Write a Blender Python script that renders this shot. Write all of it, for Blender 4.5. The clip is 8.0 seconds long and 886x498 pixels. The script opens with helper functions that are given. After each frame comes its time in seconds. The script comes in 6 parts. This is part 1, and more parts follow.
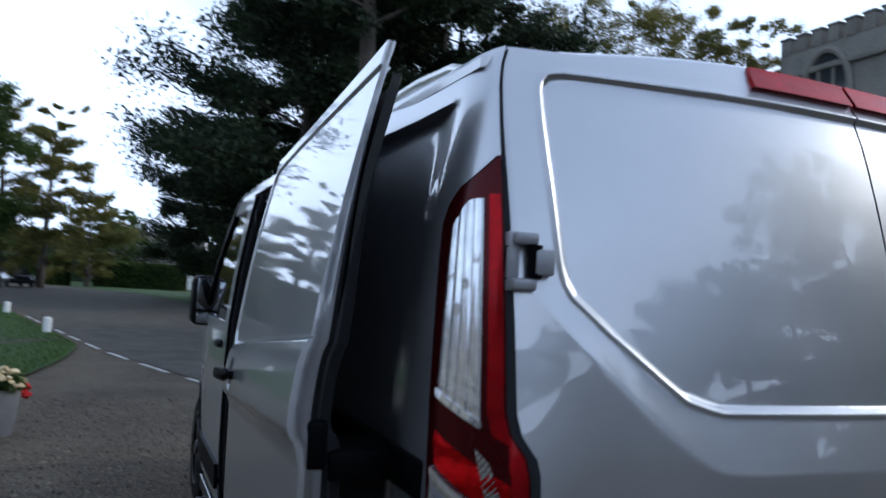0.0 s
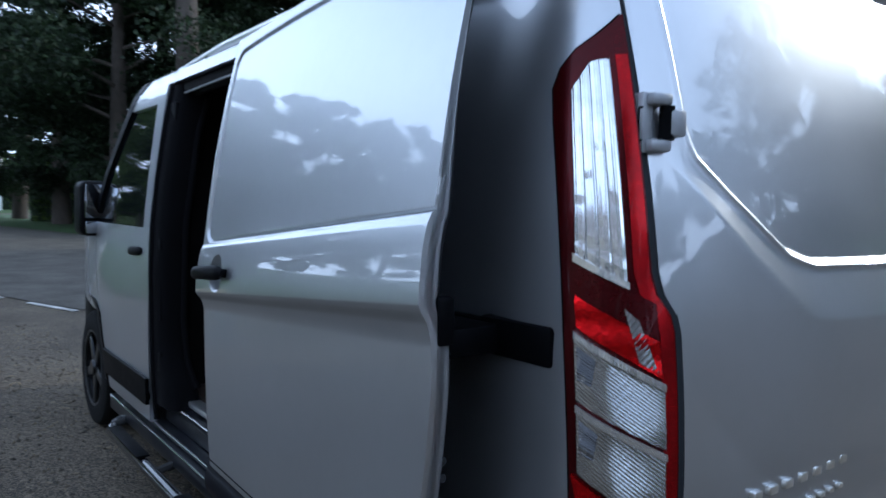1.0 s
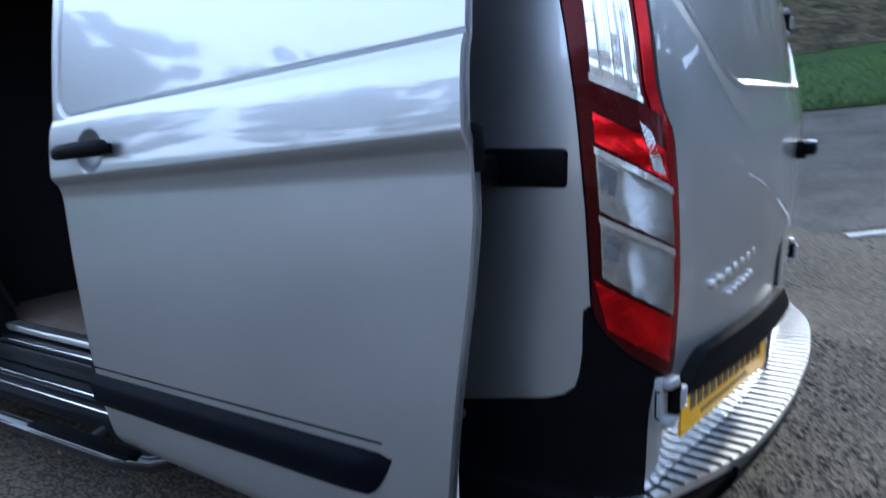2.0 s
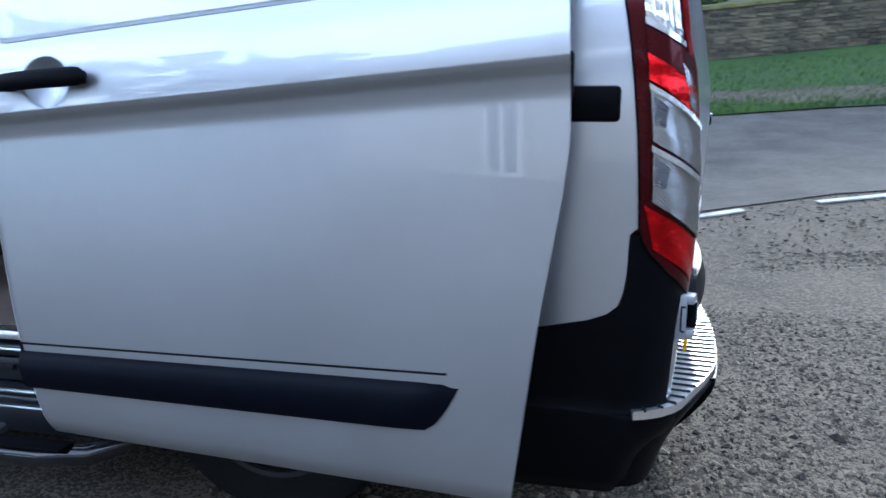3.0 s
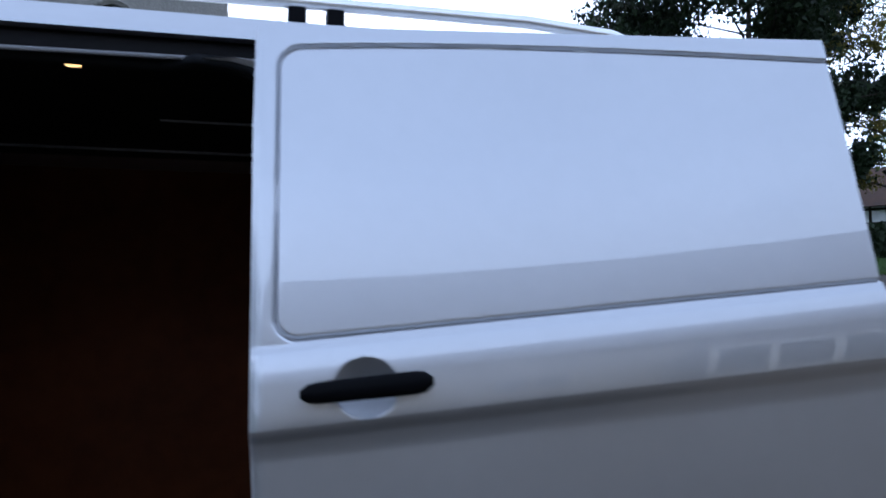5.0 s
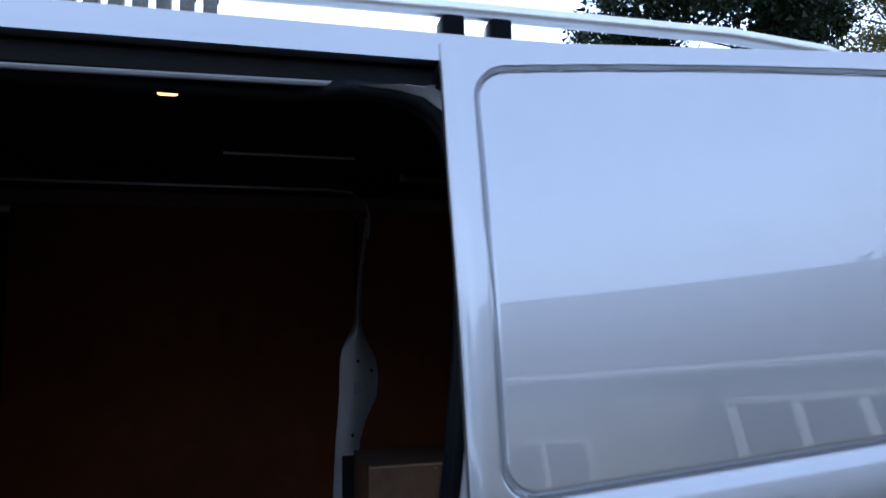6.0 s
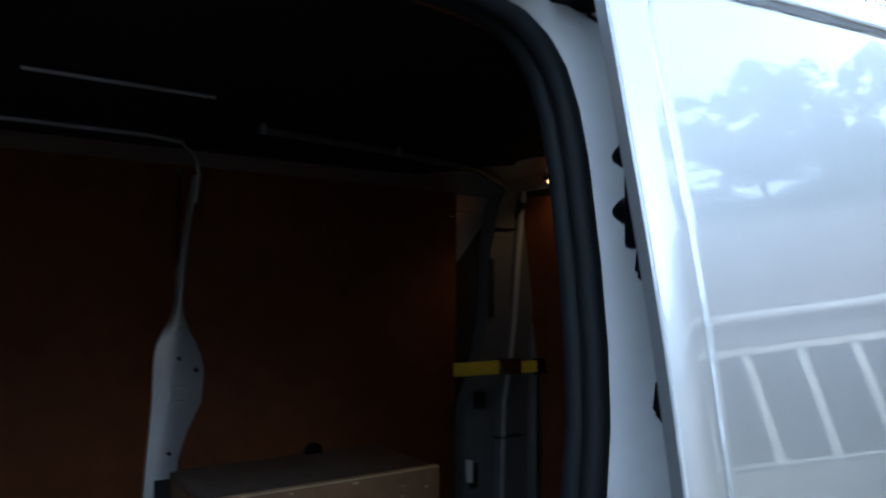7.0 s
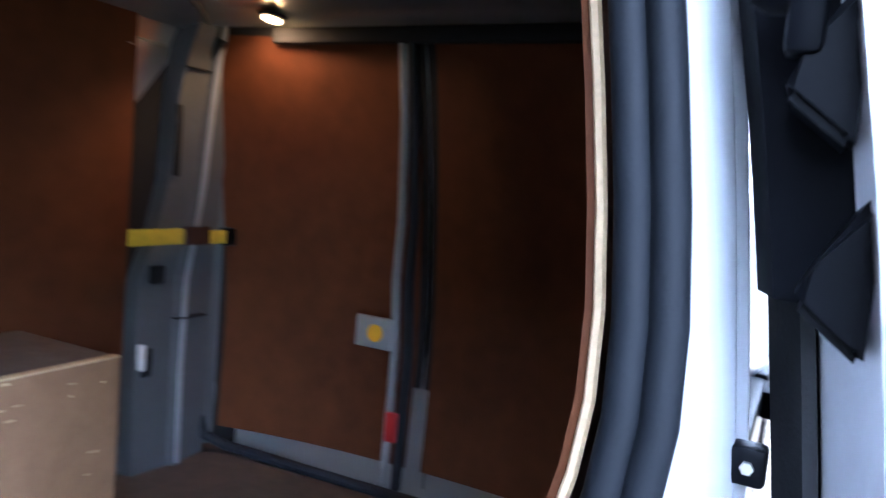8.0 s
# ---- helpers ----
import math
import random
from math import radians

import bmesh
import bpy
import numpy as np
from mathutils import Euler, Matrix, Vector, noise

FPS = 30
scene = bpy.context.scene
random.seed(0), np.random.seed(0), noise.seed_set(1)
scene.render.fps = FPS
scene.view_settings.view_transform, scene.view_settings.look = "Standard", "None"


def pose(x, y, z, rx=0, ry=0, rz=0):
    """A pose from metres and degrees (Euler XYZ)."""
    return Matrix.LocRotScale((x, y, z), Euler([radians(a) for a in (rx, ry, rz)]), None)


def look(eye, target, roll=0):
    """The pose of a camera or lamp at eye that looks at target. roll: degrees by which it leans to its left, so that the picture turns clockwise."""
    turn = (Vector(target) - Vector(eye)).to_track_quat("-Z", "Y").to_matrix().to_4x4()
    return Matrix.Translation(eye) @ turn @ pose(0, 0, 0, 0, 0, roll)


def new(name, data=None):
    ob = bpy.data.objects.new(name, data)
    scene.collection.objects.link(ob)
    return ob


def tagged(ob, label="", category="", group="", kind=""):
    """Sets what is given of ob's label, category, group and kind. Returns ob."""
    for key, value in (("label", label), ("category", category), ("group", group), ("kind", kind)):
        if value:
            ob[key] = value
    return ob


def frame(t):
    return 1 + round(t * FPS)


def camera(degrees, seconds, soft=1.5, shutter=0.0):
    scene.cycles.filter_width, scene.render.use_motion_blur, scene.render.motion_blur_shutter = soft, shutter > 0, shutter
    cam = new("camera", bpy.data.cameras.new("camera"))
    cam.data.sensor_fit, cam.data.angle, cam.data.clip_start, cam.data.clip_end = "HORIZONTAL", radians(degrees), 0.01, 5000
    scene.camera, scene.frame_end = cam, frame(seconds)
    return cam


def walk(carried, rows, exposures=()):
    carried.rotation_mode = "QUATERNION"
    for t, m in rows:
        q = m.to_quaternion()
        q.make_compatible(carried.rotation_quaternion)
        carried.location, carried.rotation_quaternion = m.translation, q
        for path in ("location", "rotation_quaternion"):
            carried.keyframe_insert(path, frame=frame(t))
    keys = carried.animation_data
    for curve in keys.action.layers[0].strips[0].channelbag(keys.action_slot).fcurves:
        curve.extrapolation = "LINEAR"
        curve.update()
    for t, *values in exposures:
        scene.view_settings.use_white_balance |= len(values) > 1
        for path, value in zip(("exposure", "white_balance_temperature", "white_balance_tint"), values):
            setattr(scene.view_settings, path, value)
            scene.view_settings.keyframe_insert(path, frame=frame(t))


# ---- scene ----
cam = camera(62.0, 8.0, 1.5, 0.4)
PATH = [
    (0, (-0.953, 1.43, 1.386), (0.877, 0.632, 1.503), 3.3),
    (0.5, (-0.828, 1.719, 1.355), (0.87, 0.663, 1.335), 2.8),
    (1, (-0.655, 1.832, 1.297), (0.941, 0.633, 1.186), 1.2),
    (1.5, (-0.461, 1.933, 1.255), (0.925, 0.505, 1.055), 0.6),
    (1.8, (-0.348, 2.068, 1.195), (0.848, 0.49, 0.915), 0.3),
    (2, (-0.287, 2.174, 1.169), (0.759, 0.51, 0.801), -1.7),
    (2.2, (-0.223, 2.255, 1.147), (0.702, 0.531, 0.731), -1.1),
    (3.3, (0.502, 2.563, 0.998), (0.742, 0.6, 0.698), 1.1),
    (3.5, (0.675, 2.626, 1.017), (0.82, 0.651, 0.737), 2.0),
    (4, (1.003, 2.627, 1.062), (0.968, 0.628, 1.001), 1.9),
    (4.5, (1.293, 2.484, 1.13), (0.947, 0.517, 1.22), 1.4),
    (4.9, (1.537, 2.449, 1.218), (1.057, 0.514, 1.375), 0.8),
    (5, (1.567, 2.415, 1.229), (1.118, 0.474, 1.403), -0.3),
    (5.2, (1.718, 2.368, 1.257), (1.223, 0.442, 1.466), 0.2),
    (6.3, (1.895, 1.733, 1.428), (1.387, -0.19, 1.631), -1.4),
    (6.5, (1.944, 1.617, 1.438), (1.3, -0.265, 1.639), -0.8),
    (6.8, (2.026, 1.469, 1.461), (1.047, -0.267, 1.625), -0.4),
    (7, (2.071, 1.392, 1.475), (0.938, -0.253, 1.582), 0.4),
    (7.4, (2.103, 1.234, 1.461), (0.702, -0.193, 1.445), -0.5),
    (7.6, (2.091, 1.151, 1.448), (0.569, -0.144, 1.362), 1.6),
    (8, (2.022, 0.979, 1.425), (0.236, 0.098, 1.243), 5.0),
]
walk(cam, [(t, look(eye, target, roll)) for t, eye, target, roll in PATH],
     ((0, -0.32, 5400, 9), (0.5, 0.05, 5280, 8), (1, 0.25, 5150, 7), (2, 0.72, 5000, 8), (3.5, 1.2, 5050, 9), (4.5, 0.35, 5120, 14), (5.2, 0.08, 5250, 12), (6.5, 0.5, 4950, 10), (7, 1.3, 5250, 1), (7.5, 2.4, 5250, 9), (8, 4.25, 5000, 12)))

# ---- world and light ----
SUN_EL, SUN_AZ = 26.0, -97.0
world = bpy.data.worlds.new("sky_world")
scene.world = world
world.use_nodes = True
wn, wl = world.node_tree.nodes, world.node_tree.links
sky = wn.new("ShaderNodeTexSky")
sky.sky_type = "NISHITA"
sky.sun_disc = False
sky.sun_elevation, sky.sun_rotation = radians(SUN_EL), radians(90 - SUN_AZ)
sky.air_density, sky.dust_density, sky.ozone_density = 1.0, 1.2, 1.0
# broken cloud over the blue, by direction alone
geo = wn.new("ShaderNodeTexCoord")
cl = wn.new("ShaderNodeTexNoise")
cl.inputs["Scale"].default_value, cl.inputs["Detail"].default_value = 2.6, 6.0
cl.inputs["Roughness"].default_value = 0.6
wl.new(geo.outputs["Generated"], cl.inputs["Vector"])
cr = wn.new("ShaderNodeValToRGB")
cr.color_ramp.elements[0].color = (0.5, 0.5, 0.5, 1)
cr.color_ramp.elements[0].position, cr.color_ramp.elements[1].position = 0.26, 0.45
wl.new(cl.outputs["Fac"], cr.inputs["Fac"])
mixc = wn.new("ShaderNodeMix")
mixc.data_type = "RGBA"
up = wn.new("ShaderNodeSeparateXYZ")
wl.new(geo.outputs["Generated"], up.inputs["Vector"])
thin = wn.new("ShaderNodeMapRange")
thin.inputs["From Min"].default_value, thin.inputs["From Max"].default_value = 0.22, 0.55
thin.inputs["To Min"].default_value, thin.inputs["To Max"].default_value = 1.0, 0.42
wl.new(up.outputs["Z"], thin.inputs["Value"])
cover = wn.new("ShaderNodeMath")
cover.operation = "MULTIPLY"
wl.new(cr.outputs["Color"], cover.inputs[0])
wl.new(thin.outputs["Result"], cover.inputs[1])
wl.new(cover.outputs["Value"], mixc.inputs["Factor"])
wl.new(sky.outputs["Color"], mixc.inputs["A"])
mixc.inputs["B"].default_value = (15.0, 16.0, 18.0, 1)
wl.new(mixc.outputs["Result"], wn["Background"].inputs["Color"])
wn["Background"].inputs["Strength"].default_value = 0.12
sun = new("sun", bpy.data.lights.new("sun", "SUN"))
sun.data.energy, sun.data.angle, sun.data.color = 1.95, radians(3), (1.0, 0.88, 0.70)
sun.matrix_world = look((0, 0, 30), (-math.cos(radians(SUN_AZ)) * 20, -math.sin(radians(SUN_AZ)) * 20, 30 - 20 * math.tan(radians(SUN_EL))))

# ---- materials ----


def mat(name, color, rough=0.5, metal=0.0, coat=0.0, vary=0.0, vscale=8.0, bump=0.0, bscale=60.0, color2=None, island=False, spec=0.5, trans=0.0, emit=0.0, detail=4.0, coat_rough=0.03, coat_ior=1.5):
    m = bpy.data.materials.new(name)
    m.use_nodes = True
    n, l = m.node_tree.nodes, m.node_tree.links
    b = n["Principled BSDF"]
    b.inputs["Base Color"].default_value = (*color, 1)
    b.inputs["Roughness"].default_value, b.inputs["Metallic"].default_value = rough, metal
    b.inputs["Coat IOR"].default_value = coat_ior
    b.inputs["Coat Weight"].default_value, b.inputs["Coat Roughness"].default_value = coat, coat_rough
    b.inputs["Specular IOR Level"].default_value = spec
    b.inputs["Transmission Weight"].default_value = trans
    if emit:
        b.inputs["Emission Color"].default_value = (*color, 1)
        b.inputs["Emission Strength"].default_value = emit
    tc = n.new("ShaderNodeTexCoord")
    if vary or color2:
        t = n.new("ShaderNodeTexNoise")
        t.inputs["Scale"].default_value, t.inputs["Detail"].default_value = vscale, detail
        l.new(tc.outputs["Object"], t.inputs["Vector"])
        fine = n.new("ShaderNodeTexNoise")
        fine.inputs["Scale"].default_value, fine.inputs["Detail"].default_value = vscale * 9, 3.0
        l.new(tc.outputs["Object"], fine.inputs["Vector"])
        add = n.new("ShaderNodeMath")
        add.operation = "MULTIPLY_ADD"
        l.new(fine.outputs["Fac"], add.inputs[0])
        add.inputs[1].default_value = 0.45
        l.new(t.outputs["Fac"], add.inputs[2])
        src = add.outputs[0]
        if island:
            g = n.new("ShaderNodeNewGeometry")
            a2 = n.new("ShaderNodeMath")
            a2.operation = "MULTIPLY_ADD"
            l.new(g.outputs["Random Per Island"], a2.inputs[0])
            a2.inputs[1].default_value = 0.6
            l.new(src, a2.inputs[2])
            a3 = n.new("ShaderNodeMath")
            a3.operation = "SUBTRACT"
            l.new(a2.outputs[0], a3.inputs[0])
            a3.inputs[1].default_value = 0.3
            src = a3.outputs[0]
        r = n.new("ShaderNodeValToRGB")
        c2 = color2 or tuple(c * (1 - vary) for c in color)
        c1 = color if color2 else tuple(min(1, c * (1 + vary)) for c in color)
        r.color_ramp.elements[0].color, r.color_ramp.elements[1].color = (*c2, 1), (*c1, 1)
        r.color_ramp.elements[0].position, r.color_ramp.elements[1].position = 0.42, 1.0
        l.new(src, r.inputs["Fac"])
        l.new(r.outputs["Color"], b.inputs["Base Color"])
        rr = n.new("ShaderNodeMapRange")
        rr.inputs["To Min"].default_value, rr.inputs["To Max"].default_value = max(0, rough * 0.85), min(1, rough * 1.2)
        l.new(t.outputs["Fac"], rr.inputs["Value"])
        l.new(rr.outputs["Result"], b.inputs["Roughness"])
    if bump:
        t = n.new("ShaderNodeTexNoise")
        t.inputs["Scale"].default_value, t.inputs["Detail"].default_value = bscale, 5.0
        l.new(tc.outputs["Object"], t.inputs["Vector"])
        bp = n.new("ShaderNodeBump")
        bp.inputs["Strength"].default_value, bp.inputs["Distance"].default_value = bump, 0.6 / bscale
        l.new(t.outputs["Fac"], bp.inputs["Height"])
        l.new(bp.outputs["Normal"], b.inputs["Normal"])
    return m


PAINT = mat("silver_paint", (0.50, 0.515, 0.54), 0.36, 0.85, 1.0, 0.03, 3.0, coat_ior=1.8, coat_rough=0.012)
# dark door trim; the same near-black holds the shade behind the door
TRIM_SHADE = mat("door_trim_and_gap_shade", (0.012, 0.013, 0.015), 0.6, 0, 0, 0.2, 10.0, 0.2, 200.0)
# lighter, less metallic copy of the silver paint: sky light put into the colour
JAMB_LIT = mat("lit_jamb_paint", (0.60, 0.61, 0.63), 0.4, 0.25, 0.3, 0.06, 6.0)
# darker copy of the inside silver primer: shade put into the colour
SHADED_IN = mat("shaded_silver_primer", (0.10, 0.105, 0.11), 0.5, 0.3, 0.2, 0.12, 8.0)
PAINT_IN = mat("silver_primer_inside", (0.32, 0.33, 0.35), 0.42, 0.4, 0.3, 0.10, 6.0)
PLASTIC = mat("black_plastic", (0.0028, 0.003, 0.004), 0.40, 0, 0, 0.25, 20.0, 0.12, 700.0, spec=0.045)
MOULD = mat("moulding_plastic", (0.0028, 0.0035, 0.007), 0.32, 0, 0.0, 0.2, 20.0, 0.05, 500.0, spec=0.07)
GLOSSB = mat("gloss_black", (0.012, 0.012, 0.014), 0.12, 0, 0.5)
RUBBER = mat("black_rubber", (0.012, 0.014, 0.018), 0.6, 0, 0, 0.2, 30.0, 0.2, 300.0, spec=0.3)
TYRE = mat("tyre_rubber", (0.009, 0.009, 0.009), 0.8, 0, 0, 0.3, 20.0, 0.5, 120.0, spec=0.1)
CHROME = mat("polished_steel", (0.55, 0.56, 0.58), 0.12, 1.0, 0, 0.04, 12.0)
STEEL = mat("brushed_steel", (0.86, 0.86, 0.84), 0.34, 1.0, 0, 0.08, 15.0, 0.05, 400.0)
ALLOY = mat("wheel_alloy", (0.035, 0.036, 0.039), 0.32, 0.9, 0.2, 0.06, 8.0)
RED = mat("red_lens", (0.30, 0.003, 0.006), 0.20, 0.75, 0.12, 0.35, 9.0, spec=0.2)
RED_DARK = mat("dark_red_lens", (0.055, 0.0012, 0.003), 0.22, 0.6, 0.12, 0.3, 10.0, spec=0.2)
RED_HOT = mat("red_reflector", (0.60, 0.004, 0.007), 0.20, 0.9, 0.12, 0.6, 14.0, 0.25, 26.0, spec=0.2)
CLEAR = mat("clear_lens_reflector", (0.74, 0.76, 0.78), 0.13, 0.88, 1.0, 0.12, 30.0)
PRISM = mat("ribbed_reflector", (0.40, 0.41, 0.42), 0.16, 0.92, 0.3, 0.15, 24.0)
DARKMETAL = mat("dark_metal", (0.10, 0.10, 0.105), 0.2, 0.9, 0.3, 0.3, 30.0)
SATIN = mat("dark_satin_trim", (0.010, 0.011, 0.014), 0.3, 0, 0.1, 0.2, 14.0, spec=0.3)
GLASS = mat("tinted_glass", (0.010, 0.012, 0.013), 0.03, 0, 1.0, spec=0.8)
MIRROR = mat("mirror_glass", (0.42, 0.45, 0.50), 0.02, 1.0)
YELLOW = mat("plate_yellow", (0.80, 0.42, 0.008), 0.4, 0, 0, 0.05, 20.0, spec=0.25)
INK = mat("dark_print", (0.06, 0.045, 0.02), 0.5)
WHITE = mat("white_paint", (0.78, 0.78, 0.76), 0.5, 0, 0, 0.06, 6.0)
UNDER = mat("dark_underbody", (0.02, 0.02, 0.021), 0.8, 0, 0, 0.3, 12.0, 0.3, 60.0)

# ---- helpers for meshes ----


def as_mesh(name, verts, faces, material, smooth=35):
    me = bpy.data.meshes.new(name)
    me.from_pydata([tuple(v) for v in verts], [], faces)
    bm = bmesh.new()
    bm.from_mesh(me)
    bmesh.ops.recalc_face_normals(bm, faces=bm.faces)
    bm.to_mesh(me)
    bm.free()
    me.materials.append(material)
    if smooth:
        me.polygons.foreach_set("use_smooth", [True] * len(me.polygons))
        me.set_sharp_from_angle(angle=radians(smooth))
    return me


def part(name, me, parent=None, label=""):
    ob = new(name, me)
    if parent:
        ob.parent = parent
    if label:
        ob["label"] = label
    return ob


def bm_part(name, bm, material, parent=None, label="", smooth=35):
    me = bpy.data.meshes.new(name)
    bmesh.ops.recalc_face_normals(bm, faces=bm.faces)
    bm.to_mesh(me)
    bm.free()
    me.materials.append(material)
    if smooth:
        me.polygons.foreach_set("use_smooth", [True] * len(me.polygons))
        me.set_sharp_from_angle(angle=radians(smooth))
    return part(name, me, parent, label)


def thing(name, label, category, group="", at=(0, 0, 0)):
    ob = new(name)
    ob.location = at
    ob.empty_display_size = 0.1
    return tagged(ob, label, category, group)


def add_box(bm, lo, hi, bevel=0.0, seg=2, m=None):
    c = [(a + b) / 2 for a, b in zip(lo, hi)]
    s = [b - a for a, b in zip(lo, hi)]
    g = bmesh.ops.create_cube(bm, size=1, matrix=Matrix.Translation(c) @ Matrix.Diagonal((*s, 1)))
    vs = g["verts"]
    if bevel:
        es = list({e for v in vs for e in v.link_edges})
        r = bmesh.ops.bevel(bm, geom=es, offset=bevel, segments=seg, affect="EDGES", profile=0.5)
        vs = list({v for f in r["faces"] for v in f.verts} | {v for v in vs if v.is_valid})
    if m:
        bmesh.ops.transform(bm, matrix=m, verts=vs)
    return vs


def box(name, lo, hi, material, parent=None, label="", bevel=0.004, m=None):
    bm = bmesh.new()
    add_box(bm, lo, hi, bevel, 2, m)
    return bm_part(name, bm, material, parent, label)


def tube_mesh(points, radius, sides=10, close_ends=True):
    """Verts and faces of a round tube along points; radius may vary per point."""
    pts = [Vector(p) for p in points]
    rs = radius if isinstance(radius, (list, tuple)) else [radius] * len(pts)
    verts, faces = [], []
    a = None
    for i, p in enumerate(pts):
        d = (pts[min(i + 1, len(pts) - 1)] - pts[max(i - 1, 0)]).normalized()
        if a is None:
            a = d.cross(Vector((0, 0, 1)) if abs(d.z) < 0.9 else Vector((1, 0, 0))).normalized()
        a = (a - d * a.dot(d)).normalized()
        b = d.cross(a).normalized()
        for k in range(sides):
            t = 2 * math.pi * k / sides
            verts.append(p + (a * math.cos(t) + b * math.sin(t)) * rs[i])
    for i in range(len(pts) - 1):
        for k in range(sides):
            k2 = (k + 1) % sides
            faces.append((i * sides + k, i * sides + k2, (i + 1) * sides + k2, (i + 1) * sides + k))
    if close_ends:
        faces.append(tuple(range(sides))[::-1])
        faces.append(tuple((len(pts) - 1) * sides + k for k in range(sides)))
    return verts, faces


def tube(name, points, radius, material, parent=None, label="", sides=10):
    v, f = tube_mesh(points, radius, sides)
    return part(name, as_mesh(name, v, f, material), parent, label)


def shell(name, grid, material, parent=None, label="", thick=None, smooth=35):
    """A closed sheet from a grid of (outer, inner) points."""
    nr, nc = len(grid), len(grid[0])
    verts = [p[0] for r in grid for p in r] + [p[1] for r in grid for p in r]
    o = nr * nc
    faces = []
    for i in range(nr - 1):
        for j in range(nc - 1):
            a = i * nc + j
            faces.append((a, a + 1, a + nc + 1, a + nc))
            faces.append((o + a, o + a + nc, o + a + nc + 1, o + a + 1))
    for j in range(nc - 1):
        faces.append((j + 1, j, o + j, o + j + 1))
        a = (nr - 1) * nc + j
        faces.append((a, a + 1, o + a + 1, o + a))
    for i in range(nr - 1):
        a = i * nc
        faces.append((a, a + nc, o + a + nc, o + a))
        a = i * nc + nc - 1
        faces.append((a + nc, a, o + a, o + a + nc))
    return part(name, as_mesh(name, verts, faces, material, smooth), parent, label)


def lerp(a, b, t):
    return a + (b - a) * t


def table(rows, z):
    """Value at z of a list of (z, value, ...), straight between rows."""
    if z <= rows[0][0]:
        return rows[0][1:] if len(rows[0]) > 2 else rows[0][1]
    for p, q in zip(rows, rows[1:]):
        if z <= q[0]:
            t = (z - p[0]) / max(1e-9, q[0] - p[0])
            r = tuple(lerp(a, b, t) for a, b in zip(p[1:], q[1:]))
            return r if len(r) > 1 else r[0]
    return rows[-1][1:] if len(rows[-1]) > 2 else rows[-1][1]


def ease(t):
    t = max(0.0, min(1.0, t))
    return t * t * (3 - 2 * t)


# ---- the van's skin: u runs from the tail's middle (0) round the corner (0.81 to 1) along the side ----
X0 = [(0.30, 0.0), (0.45, -0.015), (0.67, -0.028), (0.85, -0.035), (1.0, -0.028), (1.13, -0.015), (1.3, 0.008), (1.49, 0.045), (1.62, 0.076), (1.75, 0.112), (1.84, 0.15), (1.92, 0.21)]
YE = [(0.3, 0.80), (0.67, 0.812), (1.5, 0.815), (1.7, 0.82), (1.8, 0.812), (1.86, 0.79), (1.92, 0.74)]
YS = [(0.2, 0.885), (0.35, 0.91), (0.6, 0.925), (1.05, 0.932), (1.25, 0.922), (1.45, 0.898), (1.62, 0.872), (1.76, 0.848), (1.82, 0.835), (1.86, 0.815), (1.92, 0.76)]


def side_y(z):
    """Half width of the side at the opening."""
    return smooth_table(YS, z) + 0.022


def smooth_table(rows, z, w=0.04):
    return (table(rows, z - w) + 2 * table(rows, z) + table(rows, z + w)) / 4


def skin(u, z, d=0.0):
    """Point of the van's skin, d outward."""
    s = -1 if u < 0 else 1
    u = abs(u)
    x0, ye, ys = smooth_table(X0, z), smooth_table(YE, z), smooth_table(YS, z)
    xe = x0 + 0.095
    xs = xe + 0.125
    if u <= 0.81:
        x, y = x0 + 0.095 * (u / 0.81) ** 2.2, u * ye / 0.81
        nx, ny = -1.0, 0.2 * u
    elif u <= 1.0:
        t = (u - 0.81) / 0.19
        a = math.pi / 2 * t
        x, y = xe + (xs - xe) * (1 - math.cos(a)) * 0.75 + (xs - xe) * 0.25 * t, ye + (ys - ye) * math.sin(a)
        nx, ny = -math.cos(a), 0.2 + math.sin(a)
    else:
        x, y = xs + (u - 1.0), ys
        y += 0.022 * ease((x - 0.5) / 0.7)
        nx, ny = 0.0, 1.0
        if x > 3.2:
            y -= 0.10 * ((x - 3.2) / 1.2) ** 2
            nx = 0.16 * (x - 3.2)
    k = d / math.hypot(nx, ny)
    return Vector((x + nx * k, s * (y + ny * k), z))


def ribbon(name, rows, material, parent, label="", d=0.0, thick=0.02, n=10, dz=0.03, depth=None, f=skin):
    """A sheet of the skin between uA and uB given at heights: rows of (z, uA, uB)."""
    zs = []
    for p, q in zip(rows, rows[1:]):
        k = max(1, int(math.ceil((q[0] - p[0]) / dz)))
        zs += [lerp(p[0], q[0], i / k) for i in range(k)]
    zs.append(rows[-1][0])
    grid = []
    for z in zs:
        a, b = table(rows, z)
        line = []
        for j in range(n + 1):
            u = lerp(a, b, j / n)
            e = d + (depth(u, z) if depth else 0)
            line.append((f(u, z, e), f(u, z, e - thick)))
        grid.append(line)
    return shell(name, grid, material, parent, label)


def patch(name, corners, material, parent, label="", d=0.011, thick=0.012, nu=8, nv=8, depth=None, f=skin):
    """A piece of the skin between four (u, z) corners: top outer, top inner, bottom inner, bottom outer."""
    (a, b, c, e) = corners
    grid = []
    for i in range(nv + 1):
        t = i / nv
        line = []
        for j in range(nu + 1):
            s = j / nu
            u = lerp(lerp(a[0], b[0], s), lerp(e[0], c[0], s), t)
            z = lerp(lerp(a[1], b[1], s), lerp(e[1], c[1], s), t)
            k = d + (depth(s, t) if depth else 0)
            line.append((f(u, z, k), f(u, z, k - thick)))
        grid.append(line)
    return shell(name, grid, material, parent, label)

